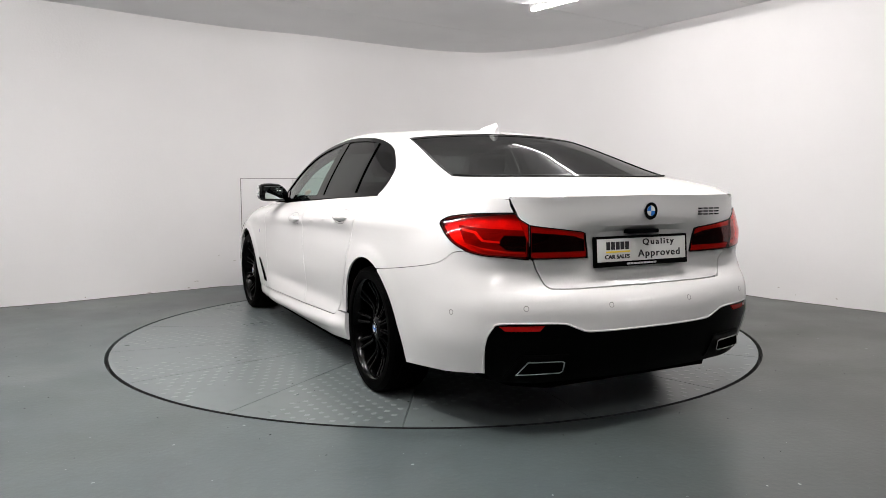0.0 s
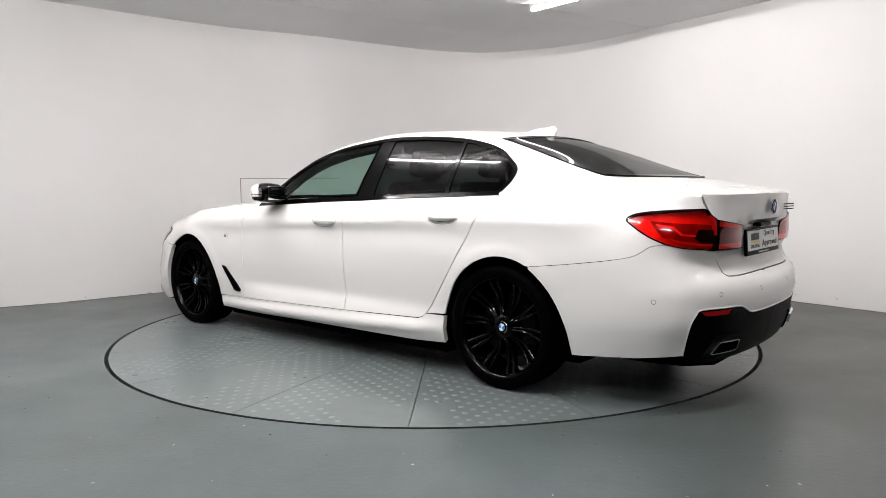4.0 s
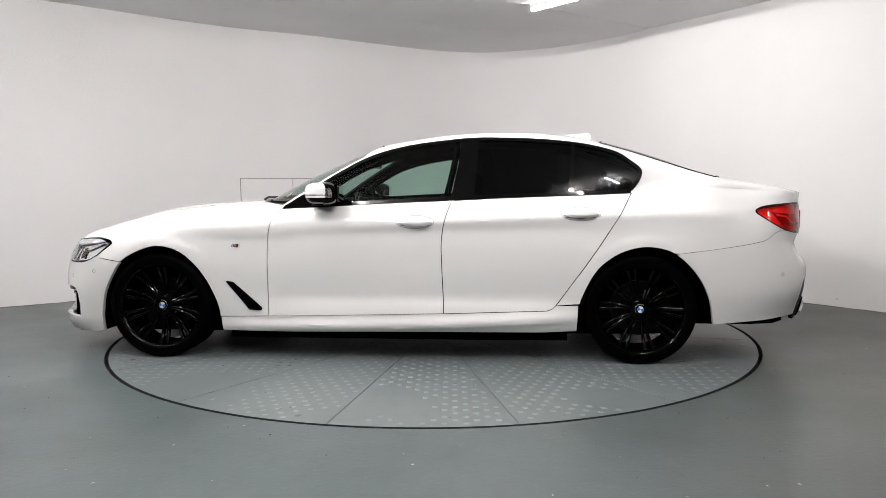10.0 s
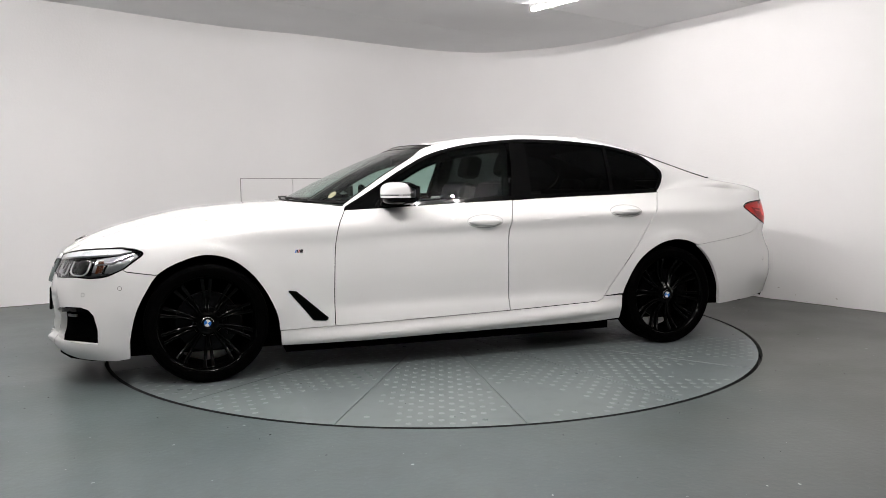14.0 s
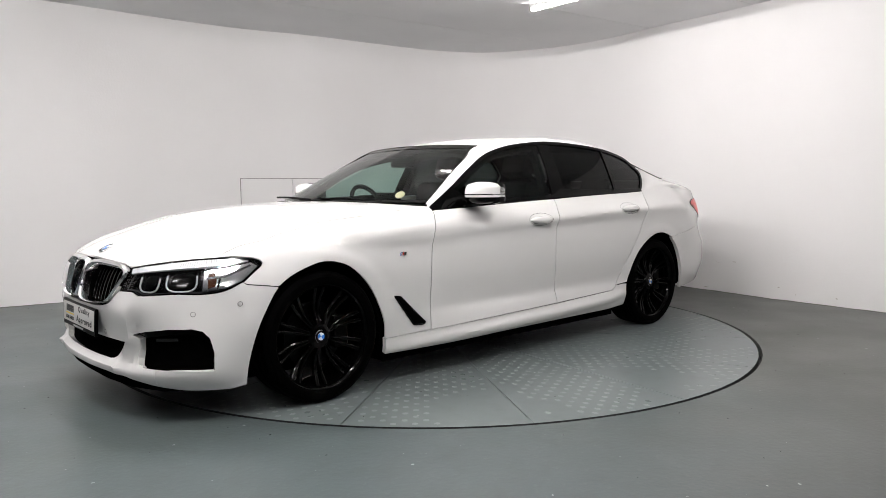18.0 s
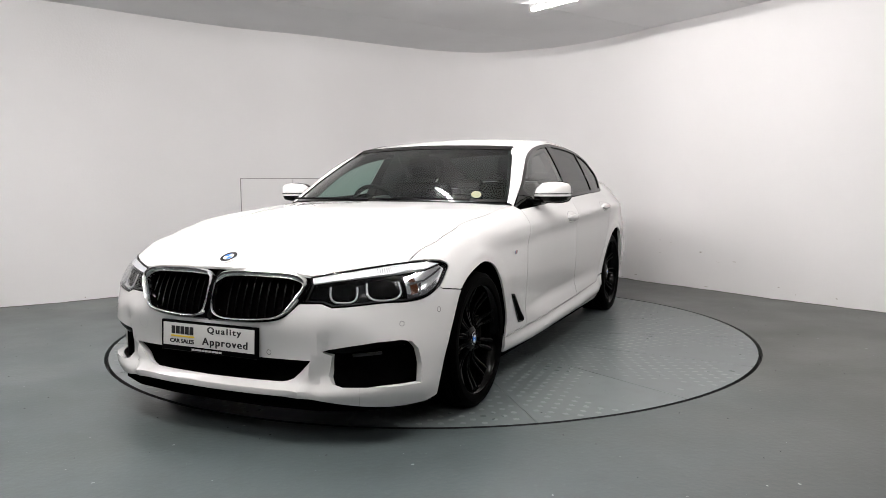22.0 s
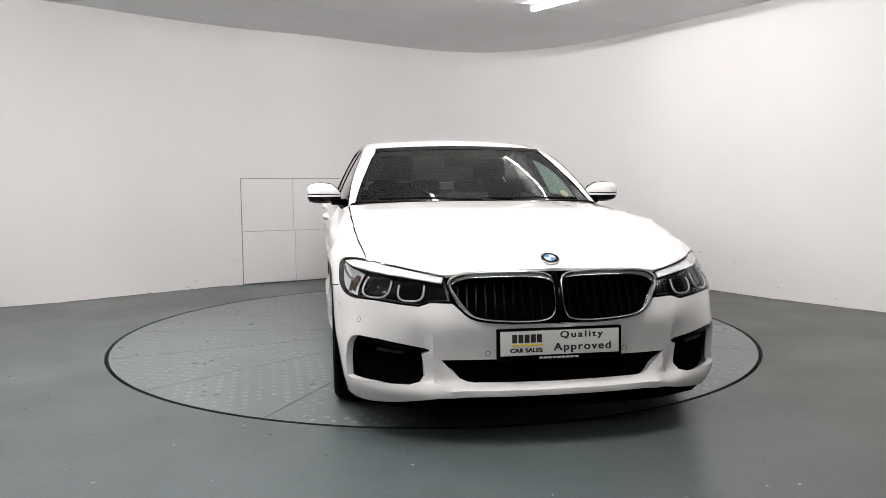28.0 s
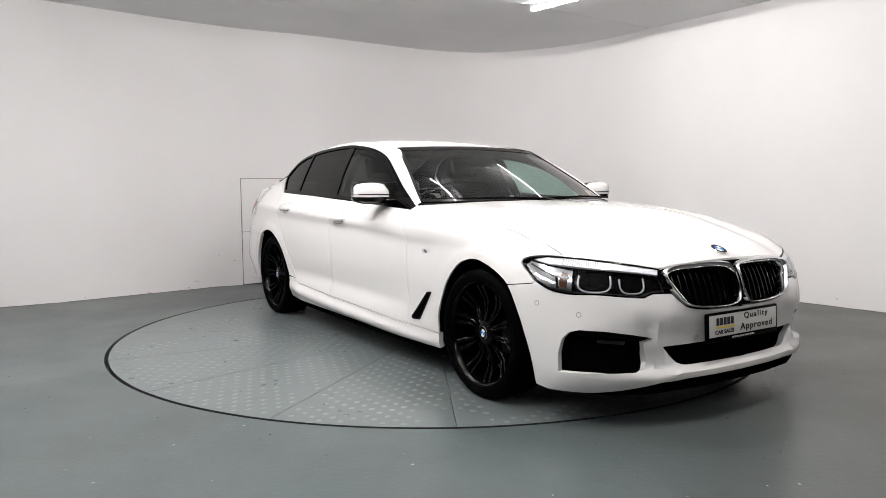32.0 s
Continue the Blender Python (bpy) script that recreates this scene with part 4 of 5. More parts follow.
# ---- front lamps ----
HL = [(.486, .701), (.60, .719), (.735, .735), (.87, .745), (.997, .750), (1.088, .753)] + curve((1.10, .749), (1.165, .741), (1.193, .721), (1.148, .682), (1.10, .643), (1.021, .608), (.932, .597), (.81, .599), (.655, .587)) + [(.594, .583), (.547, .599), (.455, .600), (.470, .65)]
HLI = inset(HL, .003)
hl, hr = both("headlamp", clip_sheet(HLI, skin, .04, .025, .0, -.040), LAMP_DARK, car, "clear headlamp with twin rings")
for lamp, flipit in ((hl, False), (hr, True)):
    def lp(name, bm, m_, label=""):
        ob_ = part(name, bm, m_, lamp, label)
        if flipit:
            ob_.data.transform(Matrix.Diagonal((1, -1, 1, 1)))
            ob_.data.flip_normals()
        return ob_
    lp("lamp_cover", clip_sheet(HLI, skin, .04, .025, .0, 0), CLEAR, "clear lamp cover")
    lp("lamp_rim", ring_sheet(HL, inset(HL, .004), skin, .0012, .02), BLACK, "black lamp edge")
    lp("lamp_wall", ring_sheet(HLI, inset(HLI, .010), skin, -.030, .0), LAMP_GREY)
    lp("light_bar", clip_sheet([(.492, .698), (.60, .716), (.735, .732), (.90, .743), (1.08, .749), (1.14, .738), (1.06, .722), (.92, .714), (.80, .708), (.70, .700), (.60, .689), (.50, .676)], skin, .04, .02, .012, -.003), WHITE_LENS, "white daytime light bar")
    for k in range(16):
        b0 = .80 + .013 * k
        lp("light_rib", clip_sheet([(b0, .7150 + .02 * (b0 - .80)), (b0 + .004, .7150 + .02 * (b0 - .80)), (b0 + .007, .7330 + .05 * (b0 - .80)), (b0 + .003, .7330 + .05 * (b0 - .80))], skin, .03, .03, .002, -.0015), LAMP_RING)
    for cs, cz, ra, rr in ((.638, .650, .060, .048), (.820, .662, .080, .054)):
        o_ = [(cs + ra * math.copysign(abs(math.cos(a)) ** .68, math.cos(a)), cz + rr * math.copysign(abs(math.sin(a)) ** .68, math.sin(a))) for a in np.linspace(0, 2 * math.pi, 29)[:-1]]
        u_ = [q for q in o_[13:28] + o_[:2] if q[1] < cz + rr * .62]
        u_.sort(key=lambda q: math.atan2(-(q[0] - cs), (q[1] - cz)) % (2 * math.pi))
        lp("lamp_ring", out_normals(sweep([tuple(v) for v in skin(*np.array(u_).T, -.012)[0]], .0040, 8)), LAMP_RING, "pale U-shaped light ring")
        lp("projector", clip_sheet(inset(o_, .010), skin, .03, .03, .0, -.03), BLACK, "dark projector lens")
        lp("projector_lens", clip_sheet(ellipse(cs, cz - .006, rr * .55, rr * .55, 20), skin, .03, .03, .01, -.026), BLACK, "dark glass lens")
    lp("lamp_reflector", clip_sheet([(.925, .606), (1.02, .616), (1.10, .650), (1.178, .713), (1.15, .732), (1.06, .716), (.935, .700)], skin, .03, .02, .012, -.012), FRAME, "chrome reflector")
    lp("reflector_fin", clip_sheet([(.945, .664), (1.03, .672), (1.15, .716), (1.145, .722), (1.03, .680), (.945, .672)], skin, .03, .03, .006, -.007), LAMP_GREY)
    lp("reflector_fin", clip_sheet([(.988, .620), (.998, .621), (1.012, .668), (1.002, .667)], skin, .03, .03, .006, -.007), LAMP_DARK)
    lp("amber_marker", clip_sheet([(.950, .622), (.985, .630), (.992, .66), (.985, .692), (.955, .688)], skin, .03, .02, .006, -.009), AMBER, "amber side marker")

# ---- kidney grilles ----
KID = curve((.012, .62), (.014, .675), (.034, .703), (.076, .713), (.164, .718), (.303, .716), (.405, .711), (.458, .696), (.474, .670), (.455, .629), (.410, .573), (.365, .541), (.296, .525), (.166, .517), (.074, .520), (.030, .538), (.014, .575), (.012, .619))
def frame_loft(outer_, inner_):
    """A rounded band between two outlines."""
    rws = []
    for t, l in ((0, -.012), (0, .004), (.12, .013), (.4, .018), (.7, .015), (.93, .007), (1, -.002), (1, -.03)):
        q = np.array(outer_) * (1 - t) + np.array(inner_) * t
        rws.append([tuple(v) for v in skin(q[:, 0], q[:, 1], l)[0]])
    return out_normals(grid_bm(rws, close_u=True))


kl, kr = both("grille", frame_loft(KID, [(a - max(0, min(.016, (a - .36) * .3)), b - max(0, min(.014, (b - .63) * .3))) for a, b in inset(KID, .009)]), FRAME, car, "chrome-framed kidney grille with black slats")
joined("grille_backing", clip_sheet([(0, .495), (.40, .50), (.50, .58), (.50, .72), (0, .735)], skin, .05, .04, 0, -.06), DARK)
joined("grille_bridge", clip_sheet([(0, .505), (.012, .515), (.012, .71), (0, .722)], skin, .02, .03, .02, -.006), BLACK)
kin = np.array(inset(KID, .012))
for grille, flipit in ((kl, False), (kr, True)):
    for k in range(10):
        sc = .062 + k * .0405
        zz = []
        for i in range(len(kin)):
            p, q = kin[i], kin[(i + 1) % len(kin)]
            if (p[0] - sc) * (q[0] - sc) <= 0 and p[0] != q[0]:
                zz.append(p[1] + (q[1] - p[1]) * (sc - p[0]) / (q[0] - p[0]))
        if len(zz) < 2 or max(zz) - min(zz) < .02:
            continue
        ob_ = part("slat", clip_sheet([(sc - .004, min(zz)), (sc + .004, min(zz)), (sc + .004, max(zz)), (sc - .004, max(zz))], skin, .02, .04, .02, -.042), SLAT, grille)
        if flipit:
            ob_.data.transform(Matrix.Diagonal((1, -1, 1, 1)))
            ob_.data.flip_normals()
both("fog_lamp", clip_sheet([(.665, .385), (.80, .398), (.80, .385), (.67, .372)], skin, .03, .02, .008, -.036), LAMP_GREY, car, "small fog lamp strip")
both("intake_blade", clip_sheet([(.56, .398), (.651, .419), (.773, .435), (.87, .436), (.90, .42), (.77, .415), (.63, .392)], skin, .04, .02, .01, -.012), BLACK, car, "gloss black blade")

# ---- tail lamps ----
TAIL = [(5.600, .960)] + TAIL_FRONT + TAIL_LOW[1:] + [(5.664, .914), (5.624, .936), (5.608, .955)]
tl, tr = both("tail_lamp", clip_sheet(inset(TAIL, .004), skin, .03, .02, 0, -.022), LAMP_PALE, car, "red tail lamp with a dark inner panel")
INLAMP = [(5.6665, .912), (5.779, .897), (5.906, .882), (5.926, .874), (5.940, .80), (5.944, .766), (5.80, .768), (5.6685, .771)]
il, ir = both("boot_lamp", clip_sheet(INLAMP, skin, .03, .02, .012, -.006), LAMP_PALE, car, "dark red boot lamp")
for lamp, lamp2, flipit in ((tl, il, False), (tr, ir, True)):
    for name, poly, m_, par, up in (("lamp_cover", inset(TAIL, .005), RED_GLASS, lamp, .003),
                                    ("lamp_insert", [(5.29, .916), (5.42, .903), (5.55, .895), (5.652, .888), (5.656, .79), (5.55, .796), (5.43, .812), (5.35, .838)], LAMP_MID, lamp, -.016),
                                    ("lamp_panel", [(5.55, .872), (5.655, .866), (5.656, .80), (5.56, .806), (5.52, .835)], LAMP_DARK, lamp, -.013),
                                    ("light_guide", [(5.32, .900), (5.41, .888), (5.455, .852), (5.53, .845), (5.53, .836), (5.445, .843), (5.40, .879), (5.325, .890)], WHITE_LENS, lamp, -.012),
                                    ("light_guide", [(5.36, .838), (5.44, .817), (5.55, .802), (5.65, .797), (5.65, .790), (5.55, .794), (5.435, .808)], WHITE_LENS, lamp, -.012),
                                    ("lamp_frame", TAIL, BLACK, lamp, -.026),
                                    ("lamp_cover", INLAMP, RED_GLASS, lamp2, .0075),
                                    ("lamp_panel", [(5.675, .880), (5.78, .872), (5.87, .862), (5.925, .845), (5.930, .795), (5.80, .796), (5.675, .798)], LAMP_DARK, lamp2, .0030)):
        ob_ = part(name, clip_sheet(poly, skin, .03, .02, 0, up), m_, par)
        if flipit:
            ob_.data.transform(Matrix.Diagonal((1, -1, 1, 1)))
            ob_.data.flip_normals()
    for ring_, par, up in ((TAIL, lamp, .0036), (INLAMP, lamp2, .008)):
        ob_ = part("lamp_rim", ring_sheet(ring_, inset(ring_, .004), skin, up, .03), BLACK, par, "thin black lamp edge")
        if flipit:
            ob_.data.transform(Matrix.Diagonal((1, -1, 1, 1)))
            ob_.data.flip_normals()

# ---- rear details ----
part("boot_handle", box(bmesh.new(), -2.545, -2.50, -.085, .085, .862, .880, .004), PLASTIC, car, "black boot handle under the lid's edge")
# pale bead round the diffuser
both("diffuser_bead", sheet_line([tuple(v) for v in skin(*np.array(DIFF_TOP).T, -.002)[0]], .0045), PAINT, car)
both("reflector", clip_sheet([(5.530, .497), (5.720, .496), (5.700, .475), (5.555, .477)], skin, .04, .02, .006, -.003), RED_DARK, car, "dark red rear reflector")
TIP = [(5.598, .292), (5.650, .350), (5.795, .345), (5.808, .337), (5.804, .298), (5.792, .290)]
both("exhaust_tip", ring_sheet(TIP, inset(TIP, .006), skin, .012, .03), CHROME, car, "chrome trapezoid exhaust tip")
both("exhaust_mouth", clip_sheet(inset(TIP, .004), skin, .04, .02, 0, .004), DARK, car)
both("exhaust_surround", clip_sheet([(5.55, .268), (5.62, .372), (5.83, .366), (5.86, .262)], skin, .04, .02, .015, .0), PLASTIC, car)

fin_rows = []
for t in np.linspace(0, 1, 9):
    xx = -1.075 - .19 * t
    top = .058 * (t ** .8) if t < .8 else .058 * (.837 + .163 * (1 - ((t - .8) / .2) ** 4)) * (1 - .25 * max(0, (t - .85) / .15))
    base = 1.428 - .030 * t - .018
    w = .030 * (1 - .25 * t)
    fin_rows.append([(xx - .02 * (h if t > .5 else 0), sgy * w * (1 - h ** 1.5 * .85), base + (top + .02) * h) for sgy, h in ((1, 0), (1, .35), (1, .7), (1, 1), (-1, 1), (-1, .7), (-1, .35), (-1, 0))])
bmf = grid_bm(fin_rows)
bmf.faces.new([v for v in bmf.verts][-8:])
part("aerial_fin", out_normals(bmf), PAINT, car, "white shark-fin aerial")


# ---- plates, badges and lettering ----
def words(text, width, height, material, name="lettering", shear=0.0, space=1.0, bold=0.0, thicken=.0030):
    cu = bpy.data.curves.new(name, "FONT")
    cu.body, cu.shear, cu.space_character, cu.offset, cu.extrude = text, shear, space, bold, .02
    cu.align_x, cu.align_y = "CENTER", "CENTER"
    tmp = new("tmp", cu)
    me = bpy.data.meshes.new_from_object(tmp.evaluated_get(bpy.context.evaluated_depsgraph_get()))
    bpy.data.objects.remove(tmp)
    co = np.array([v.co for v in me.vertices])
    lo, hi = co.min(0), co.max(0)
    c = (lo + hi) / 2
    me.transform(Matrix.Diagonal((width / (hi[0] - lo[0]), height / (hi[1] - lo[1]), .02, 1)) @ Matrix.Translation(-c))
    me.materials.clear()
    me.materials.append(material)
    # a bolder cut: the letters again, a hair apart
    bm = bmesh.new()
    for dx, dy in ((-.5, -.2), (.5, -.2), (-.5, .2), (.5, .2)):
        n0 = len(bm.verts)
        bm.from_mesh(me)
        bmesh.ops.translate(bm, verts=bm.verts[n0:], vec=(dx * thicken, dy * thicken, (dx + 2 * dy) * 1e-4))
    bm.to_mesh(me)
    bm.free()
    return me


def bars_mesh(rects, name="bars", depth=.001):
    bm = bmesh.new()
    for x0, x1, y0, y1 in rects:
        box(bm, x0, x1, y0, y1, 0, depth)
    return bm


def plate(name, m, label):
    """A number plate in its black holder; x to the reader's right, y up, z to the reader."""
    holder = part(name, box(bmesh.new(), -.268, .268, -.067, .067, -.012, .004, .005), PLASTIC, car, label)
    holder.matrix_local = m
    part("plate_face", box(bmesh.new(), -.254, .254, -.044, .056, .0042, .0062, .001), WHITE, holder, "white plate")
    for txt, cx, cy, w, h, sh, sp, bd in (("Quality", .092, .033, .182, .034, .0, 1.3, .0), ("Approved", .095, -.018, .245, .040, .0, 1.2, .0), ("CAR SALES", -.145, -.023, .135, .017, 0, 1.0, .0)):
        o = part("lettering", words(txt, w, h, INK, "lettering", sh, sp, bd), None, holder)
        o.location = (cx, cy, .0065)
    mark = [(-.205 + .0262 * k, -.184 + .0262 * k, .008, .042) for k in range(5)]
    o = part("dark_mark", bars_mesh(mark), INK, holder, "dark maker's mark as plain bars")
    o.location = (0, 0, .0062)
    o = part("yellow_bar", bars_mesh([(-.207, -.073, -.005, .002)]), YELLOW, holder, "yellow bar")
    o.location = (0, 0, .0062)
    o = part("small_print", bars_mesh([(-.09 + .019 * k, -.074 + .019 * k, -.060, -.052) for k in range(9)]), GREY_INK, holder, "small pale print as bars")
    o.location = (0, 0, .0041)
    return holder


FRONT = Matrix(((0, 0, 1, 2.360), (1, 0, 0, 0), (0, 1, 0, .426), (0, 0, 0, 1)))
REAR = Matrix(((0, 0, -1, -2.530), (-1, 0, 0, 0), (0, 1, 0, .786), (0, 0, 0, 1)))
plate("number_plate", FRONT @ Matrix.Rotation(radians(-3), 4, "X"), "white dealer plate in a black holder")
plate("number_plate", REAR @ Matrix.Rotation(radians(-4), 4, "X"), "white dealer plate in a black holder")


def roundel(r):
    """A round badge: black ring with a chrome edge, blue and white quarters."""
    bm = bmesh.new()
    n = 40
    rings = [(r, -.004), (r, .002), (r * .95, .0035), (r * .93, .003), (r * .60, .0035), (r * .58, .0042), (0.0005, .0045)]
    rws = [[(q * math.cos(2 * math.pi * k / n), q * math.sin(2 * math.pi * k / n), z) for k in range(n)] for q, z in rings]
    grid_bm(rws, close_u=True, bm=bm)
    out_normals(bm)
    me = bpy.data.meshes.new("badge")
    for f in bm.faces:
        c = f.calc_center_median()
        d = math.hypot(c.x, c.y) / r
        f.material_index = 0 if d > .94 else (1 if d > .605 else (0 if d > .58 else (2 if c.x * c.y < 0 else 3)))
    bm.to_mesh(me)
    bm.free()
    for m_ in (CHROME, PLASTIC, BLUE, WHITE):
        me.materials.append(m_)
    return finish(me)


rb = part("bonnet_badge", roundel(.041), None, car, "round badge with blue and white quarters")
rb.matrix_local = FRONT.copy()
rb.matrix_local = Matrix.Translation((2.216, 0, .764)) @ (FRONT @ Matrix.Rotation(radians(-64), 4, "X")).to_3x3().to_4x4()
bb = part("boot_badge", roundel(.039), None, car, "round badge with blue and white quarters")
bb.matrix_local = Matrix.Translation((-2.580, 0, .962)) @ REAR.to_3x3().to_4x4()
strokes = []
for k in range(4):
    x0 = -.067 + .0295 * k
    strokes += [(x0, x0 + .022, .0105, .0165), (x0, x0 + .022, -.003, .003), (x0, x0 + .022, -.0165, -.0105)]
o = part("model_badge", bars_mesh(strokes, depth=.004), STEEL, car, "thin dark chrome model badge as plain bars")
o.matrix_local = Matrix.Translation((-2.556, -.385, .953)) @ Matrix.Rotation(radians(-9), 4, "Z") @ REAR.to_3x3().to_4x4()

# ---- wheels ----
def spoke_mesh():
    rws = []
    for t in np.linspace(0, 1, 8):
        r = .050 + .207 * t
        y = .078 - .034 * math.sin(math.pi * min(t * 1.05, 1)) + .012 * t
        w = .0065 + .004 * t
        off = .004 + .020 * t ** 1.1
        rws.append([(off - w, y - .028, r), (off - w, y - .004, r), (off - w * .3, y, r), (off + w * .3, y, r), (off + w, y - .004, r), (off + w, y - .028, r)])
    bm = grid_bm(rws)
    return out_normals(bm)


def lathe_part(profile, n=64):
    return out_normals(lathe(profile, n))


spoke = bpy.data.meshes.new("spoke")
b_ = spoke_mesh()
b_.to_mesh(spoke)
b_.free()
finish(spoke)
spoke.materials.append(RIM)
spoke2 = spoke.copy()
spoke2.transform(Matrix.Diagonal((-1, 1, 1, 1)))
spoke2.flip_normals()
TYRE_BM = [(-.105, .262), (-.120, .268), (-.126, .292), (-.119, .320), (-.104, .333), (-.075, .3362), (-.068, .331), (-.060, .331), (-.053, .3365), (-.012, .337), (-.008, .331), (.008, .331), (.012, .337),
           (.053, .3365), (.060, .331), (.068, .331), (.075, .3362), (.104, .333), (.1165, .320), (.1185, .312), (.121, .310), (.1225, .292), (.119, .274), (.110, .266), (.104, .262)]
meshes = {}
for nm, prof, m_, n in (("tyre", TYRE_BM, RUBBER, 72), ("wheel", [(-.108, .262), (-.112, .268), (-.10, .250), (-.04, .236), (.05, .243), (.085, .252), (.100, .257), (.109, .264), (.112, .268), (.108, .270), (.104, .262)], RIM, 72),
                        ("hub", [(.02, .075), (.055, .072), (.072, .062), (.079, .048), (.080, .036), (.076, .034), (.078, .0005)], RIM, 40),
                        ("brake_disc", [(-.015, .172), (.012, .172), (.013, .168), (.013, .085), (.030, .080), (.030, .0005)], STEEL, 48)):
    bm_ = lathe_part(prof, n)
    me_ = bpy.data.meshes.new(nm)
    bm_.to_mesh(me_)
    bm_.free()
    finish(me_)
    me_.materials.append(m_)
    meshes[nm] = me_
cap_me = roundel(.034)
for hx, sgn, turn0 in ((1.4875, 1, 0), (-1.4875, 1, 13), (1.4875, -1, 7), (-1.4875, -1, 20)):
    w = part("wheel", meshes["wheel"], None, car, "gloss black multi-spoke alloy wheel")
    w.matrix_local = pose(hx, sgn * .794, .3295, 0, 0, 0 if sgn > 0 else 180) @ Matrix.Scale(.978, 4)
    part("tyre", meshes["tyre"], None, w, "black low-profile tyre")
    part("brake_disc", meshes["brake_disc"], None, w, "steel brake disc")
    part("hub", meshes["hub"], None, w)
    cp = part("hub_cap", cap_me, None, w, "round cap with blue and white quarters")
    cp.matrix_local = Matrix.Translation((0, .081, 0)) @ pose(0, 0, 0, -90, 0, 0) @ pose(0, 0, 0, 0, 0, 30)
    part("caliper", box(bmesh.new(), -.195, -.105, -.03, .045, -.085, .085, .015), PLASTIC, w, "dark brake caliper")
    for k in range(10):
        for me_ in (spoke, spoke2):
            sp_ = part("spoke", me_, None, w)
            sp_.matrix_local = Matrix.Rotation(radians(36 * k + turn0), 4, "Y")


# ---- inside the car ----
def cushion(bm, x0, x1, y0, y1, z0, z1, bev=.05, m=None):
    return box(bm, x0, x1, y0, y1, z0, z1, bev, m)


def lean(x, z, deg):
    return Matrix.Translation((x, 0, z)) @ Matrix.Rotation(radians(deg), 4, "Y") @ Matrix.Translation((-x, 0, -z))


for y in (.37, -.37):
    seat = part("front_seat", cushion(bmesh.new(), -.28, .28, y - .25, y + .25, .36, .56, .06), LEATHER, car, "black leather front seat")
    part("seat_back", cushion(bmesh.new(), -.36, -.20, y - .24, y + .24, .50, 1.12, .07, lean(-.28, .5, -17)), LEATHER, seat)
    part("head_rest", cushion(bmesh.new(), -.36, -.25, y - .13, y + .13, 1.17, 1.34, .05, lean(-.28, .5, -17)), LEATHER, seat)
bench = part("rear_bench", cushion(bmesh.new(), -1.15, -.62, -.64, .64, .36, .55, .06), LEATHER, car, "black leather rear bench")
part("bench_back", cushion(bmesh.new(), -1.28, -1.12, -.64, .64, .5, 1.02, .06, lean(-1.2, .5, -22)), LEATHER, bench)
for y in (.38, 0, -.38):
    part("head_rest", cushion(bmesh.new(), -1.26, -1.16, y - .12, y + .12, 1.05, 1.17, .04, lean(-1.2, .5, -22)), LEATHER, bench)
dash = part("dashboard", box(bmesh.new(), .38, .80, -.74, .74, .62, .935, .06), TRIM, car, "black dashboard")
part("instrument_hood", box(bmesh.new(), .36, .60, -.56, -.20, .90, .985, .03), TRIM, dash)
part("centre_screen", box(bmesh.new(), .385, .40, -.13, .15, .92, 1.03, .006), BLACK, dash, "black display")
part("dash_top", box(bmesh.new(), .55, .92, -.66, .66, .90, .955, .02), TRIM, dash)
wheel_pts = [(.19 * math.cos(a), .19 * math.sin(a), 0) for a in np.linspace(0, 2 * math.pi, 33)[:-1]]
sw = part("steering_wheel", out_normals(sweep(wheel_pts, .016, 8, True)), LEATHER, car, "black leather steering wheel")
sw.matrix_local = Matrix.Translation((.27, -.37, .90)) @ Matrix.Rotation(radians(-65), 4, "Y")
part("steering_hub", box(bmesh.new(), -.07, .07, -.09, .09, -.03, .02, .02), TRIM, sw)
part("steering_spoke", box(bmesh.new(), -.02, .02, -.185, .185, -.012, .006, .005), TRIM, sw)
rv = part("rear_view_mirror", box(bmesh.new(), .235, .265, -.12, .12, 1.205, 1.27, .014), BLACK, car, "black rear-view mirror")
part("mirror_stalk", box(bmesh.new(), .21, .25, -.02, .02, 1.26, 1.30, .008), BLACK, rv)
part("sensor_housing", box(bmesh.new(), .15, .22, -.10, .10, 1.295, 1.315, .008), BLACK, rv)
part("parcel_shelf", box(bmesh.new(), -2.05, -1.3, -.68, .68, 1.0, 1.04, .01), TRIM, car, "black parcel shelf")
part("cabin_floor", box(bmesh.new(), -1.4, 1.0, -.72, .72, .25, .30), TRIM, car)
both("door_lining", clip_sheet([(2.4, .35), (4.2, .35), (4.3, 1.01), (3.3, .98), (2.4, .94)], skin, .15, .1, 0, -.075), TRIM, car, "black door lining")
part("firewall", box(bmesh.new(), .86, .90, -.74, .74, .25, .93), TRIM, car)
disc_m = Matrix.Translation((.735, .575, 1.022)) @ Vector((.62, .30, .78)).to_track_quat("Z", "Y").to_matrix().to_4x4()
tax = part("paper_disc", lathe_part([(0, .03), (.001, .03), (.001, .0005)], 28), CREAM, car, "round cream paper disc inside the windscreen")
tax.matrix_local = disc_m @ pose(0, 0, 0, 90, 0, 0)
for y0, y1 in ((-.62, -.02), (.02, .60)):
    wp = part("wiper", out_normals(sweep([(.985 - .25 * y1 * y1, y1, .992), (.965, (y0 + y1) / 2, 1.002), (.955 - .2 * y0 * y0, y0, .998)], .007, 6)), PLASTIC, car, "black wiper")

# the roof sits a little lower than the belt line alone would give
for ob_ in [q for q in car.children if q.matrix_local == Matrix()]:
    for v in ob_.data.vertices:
        v.co.z -= .014 * min(1.0, max(0.0, (v.co.z - 1.12) / .26))

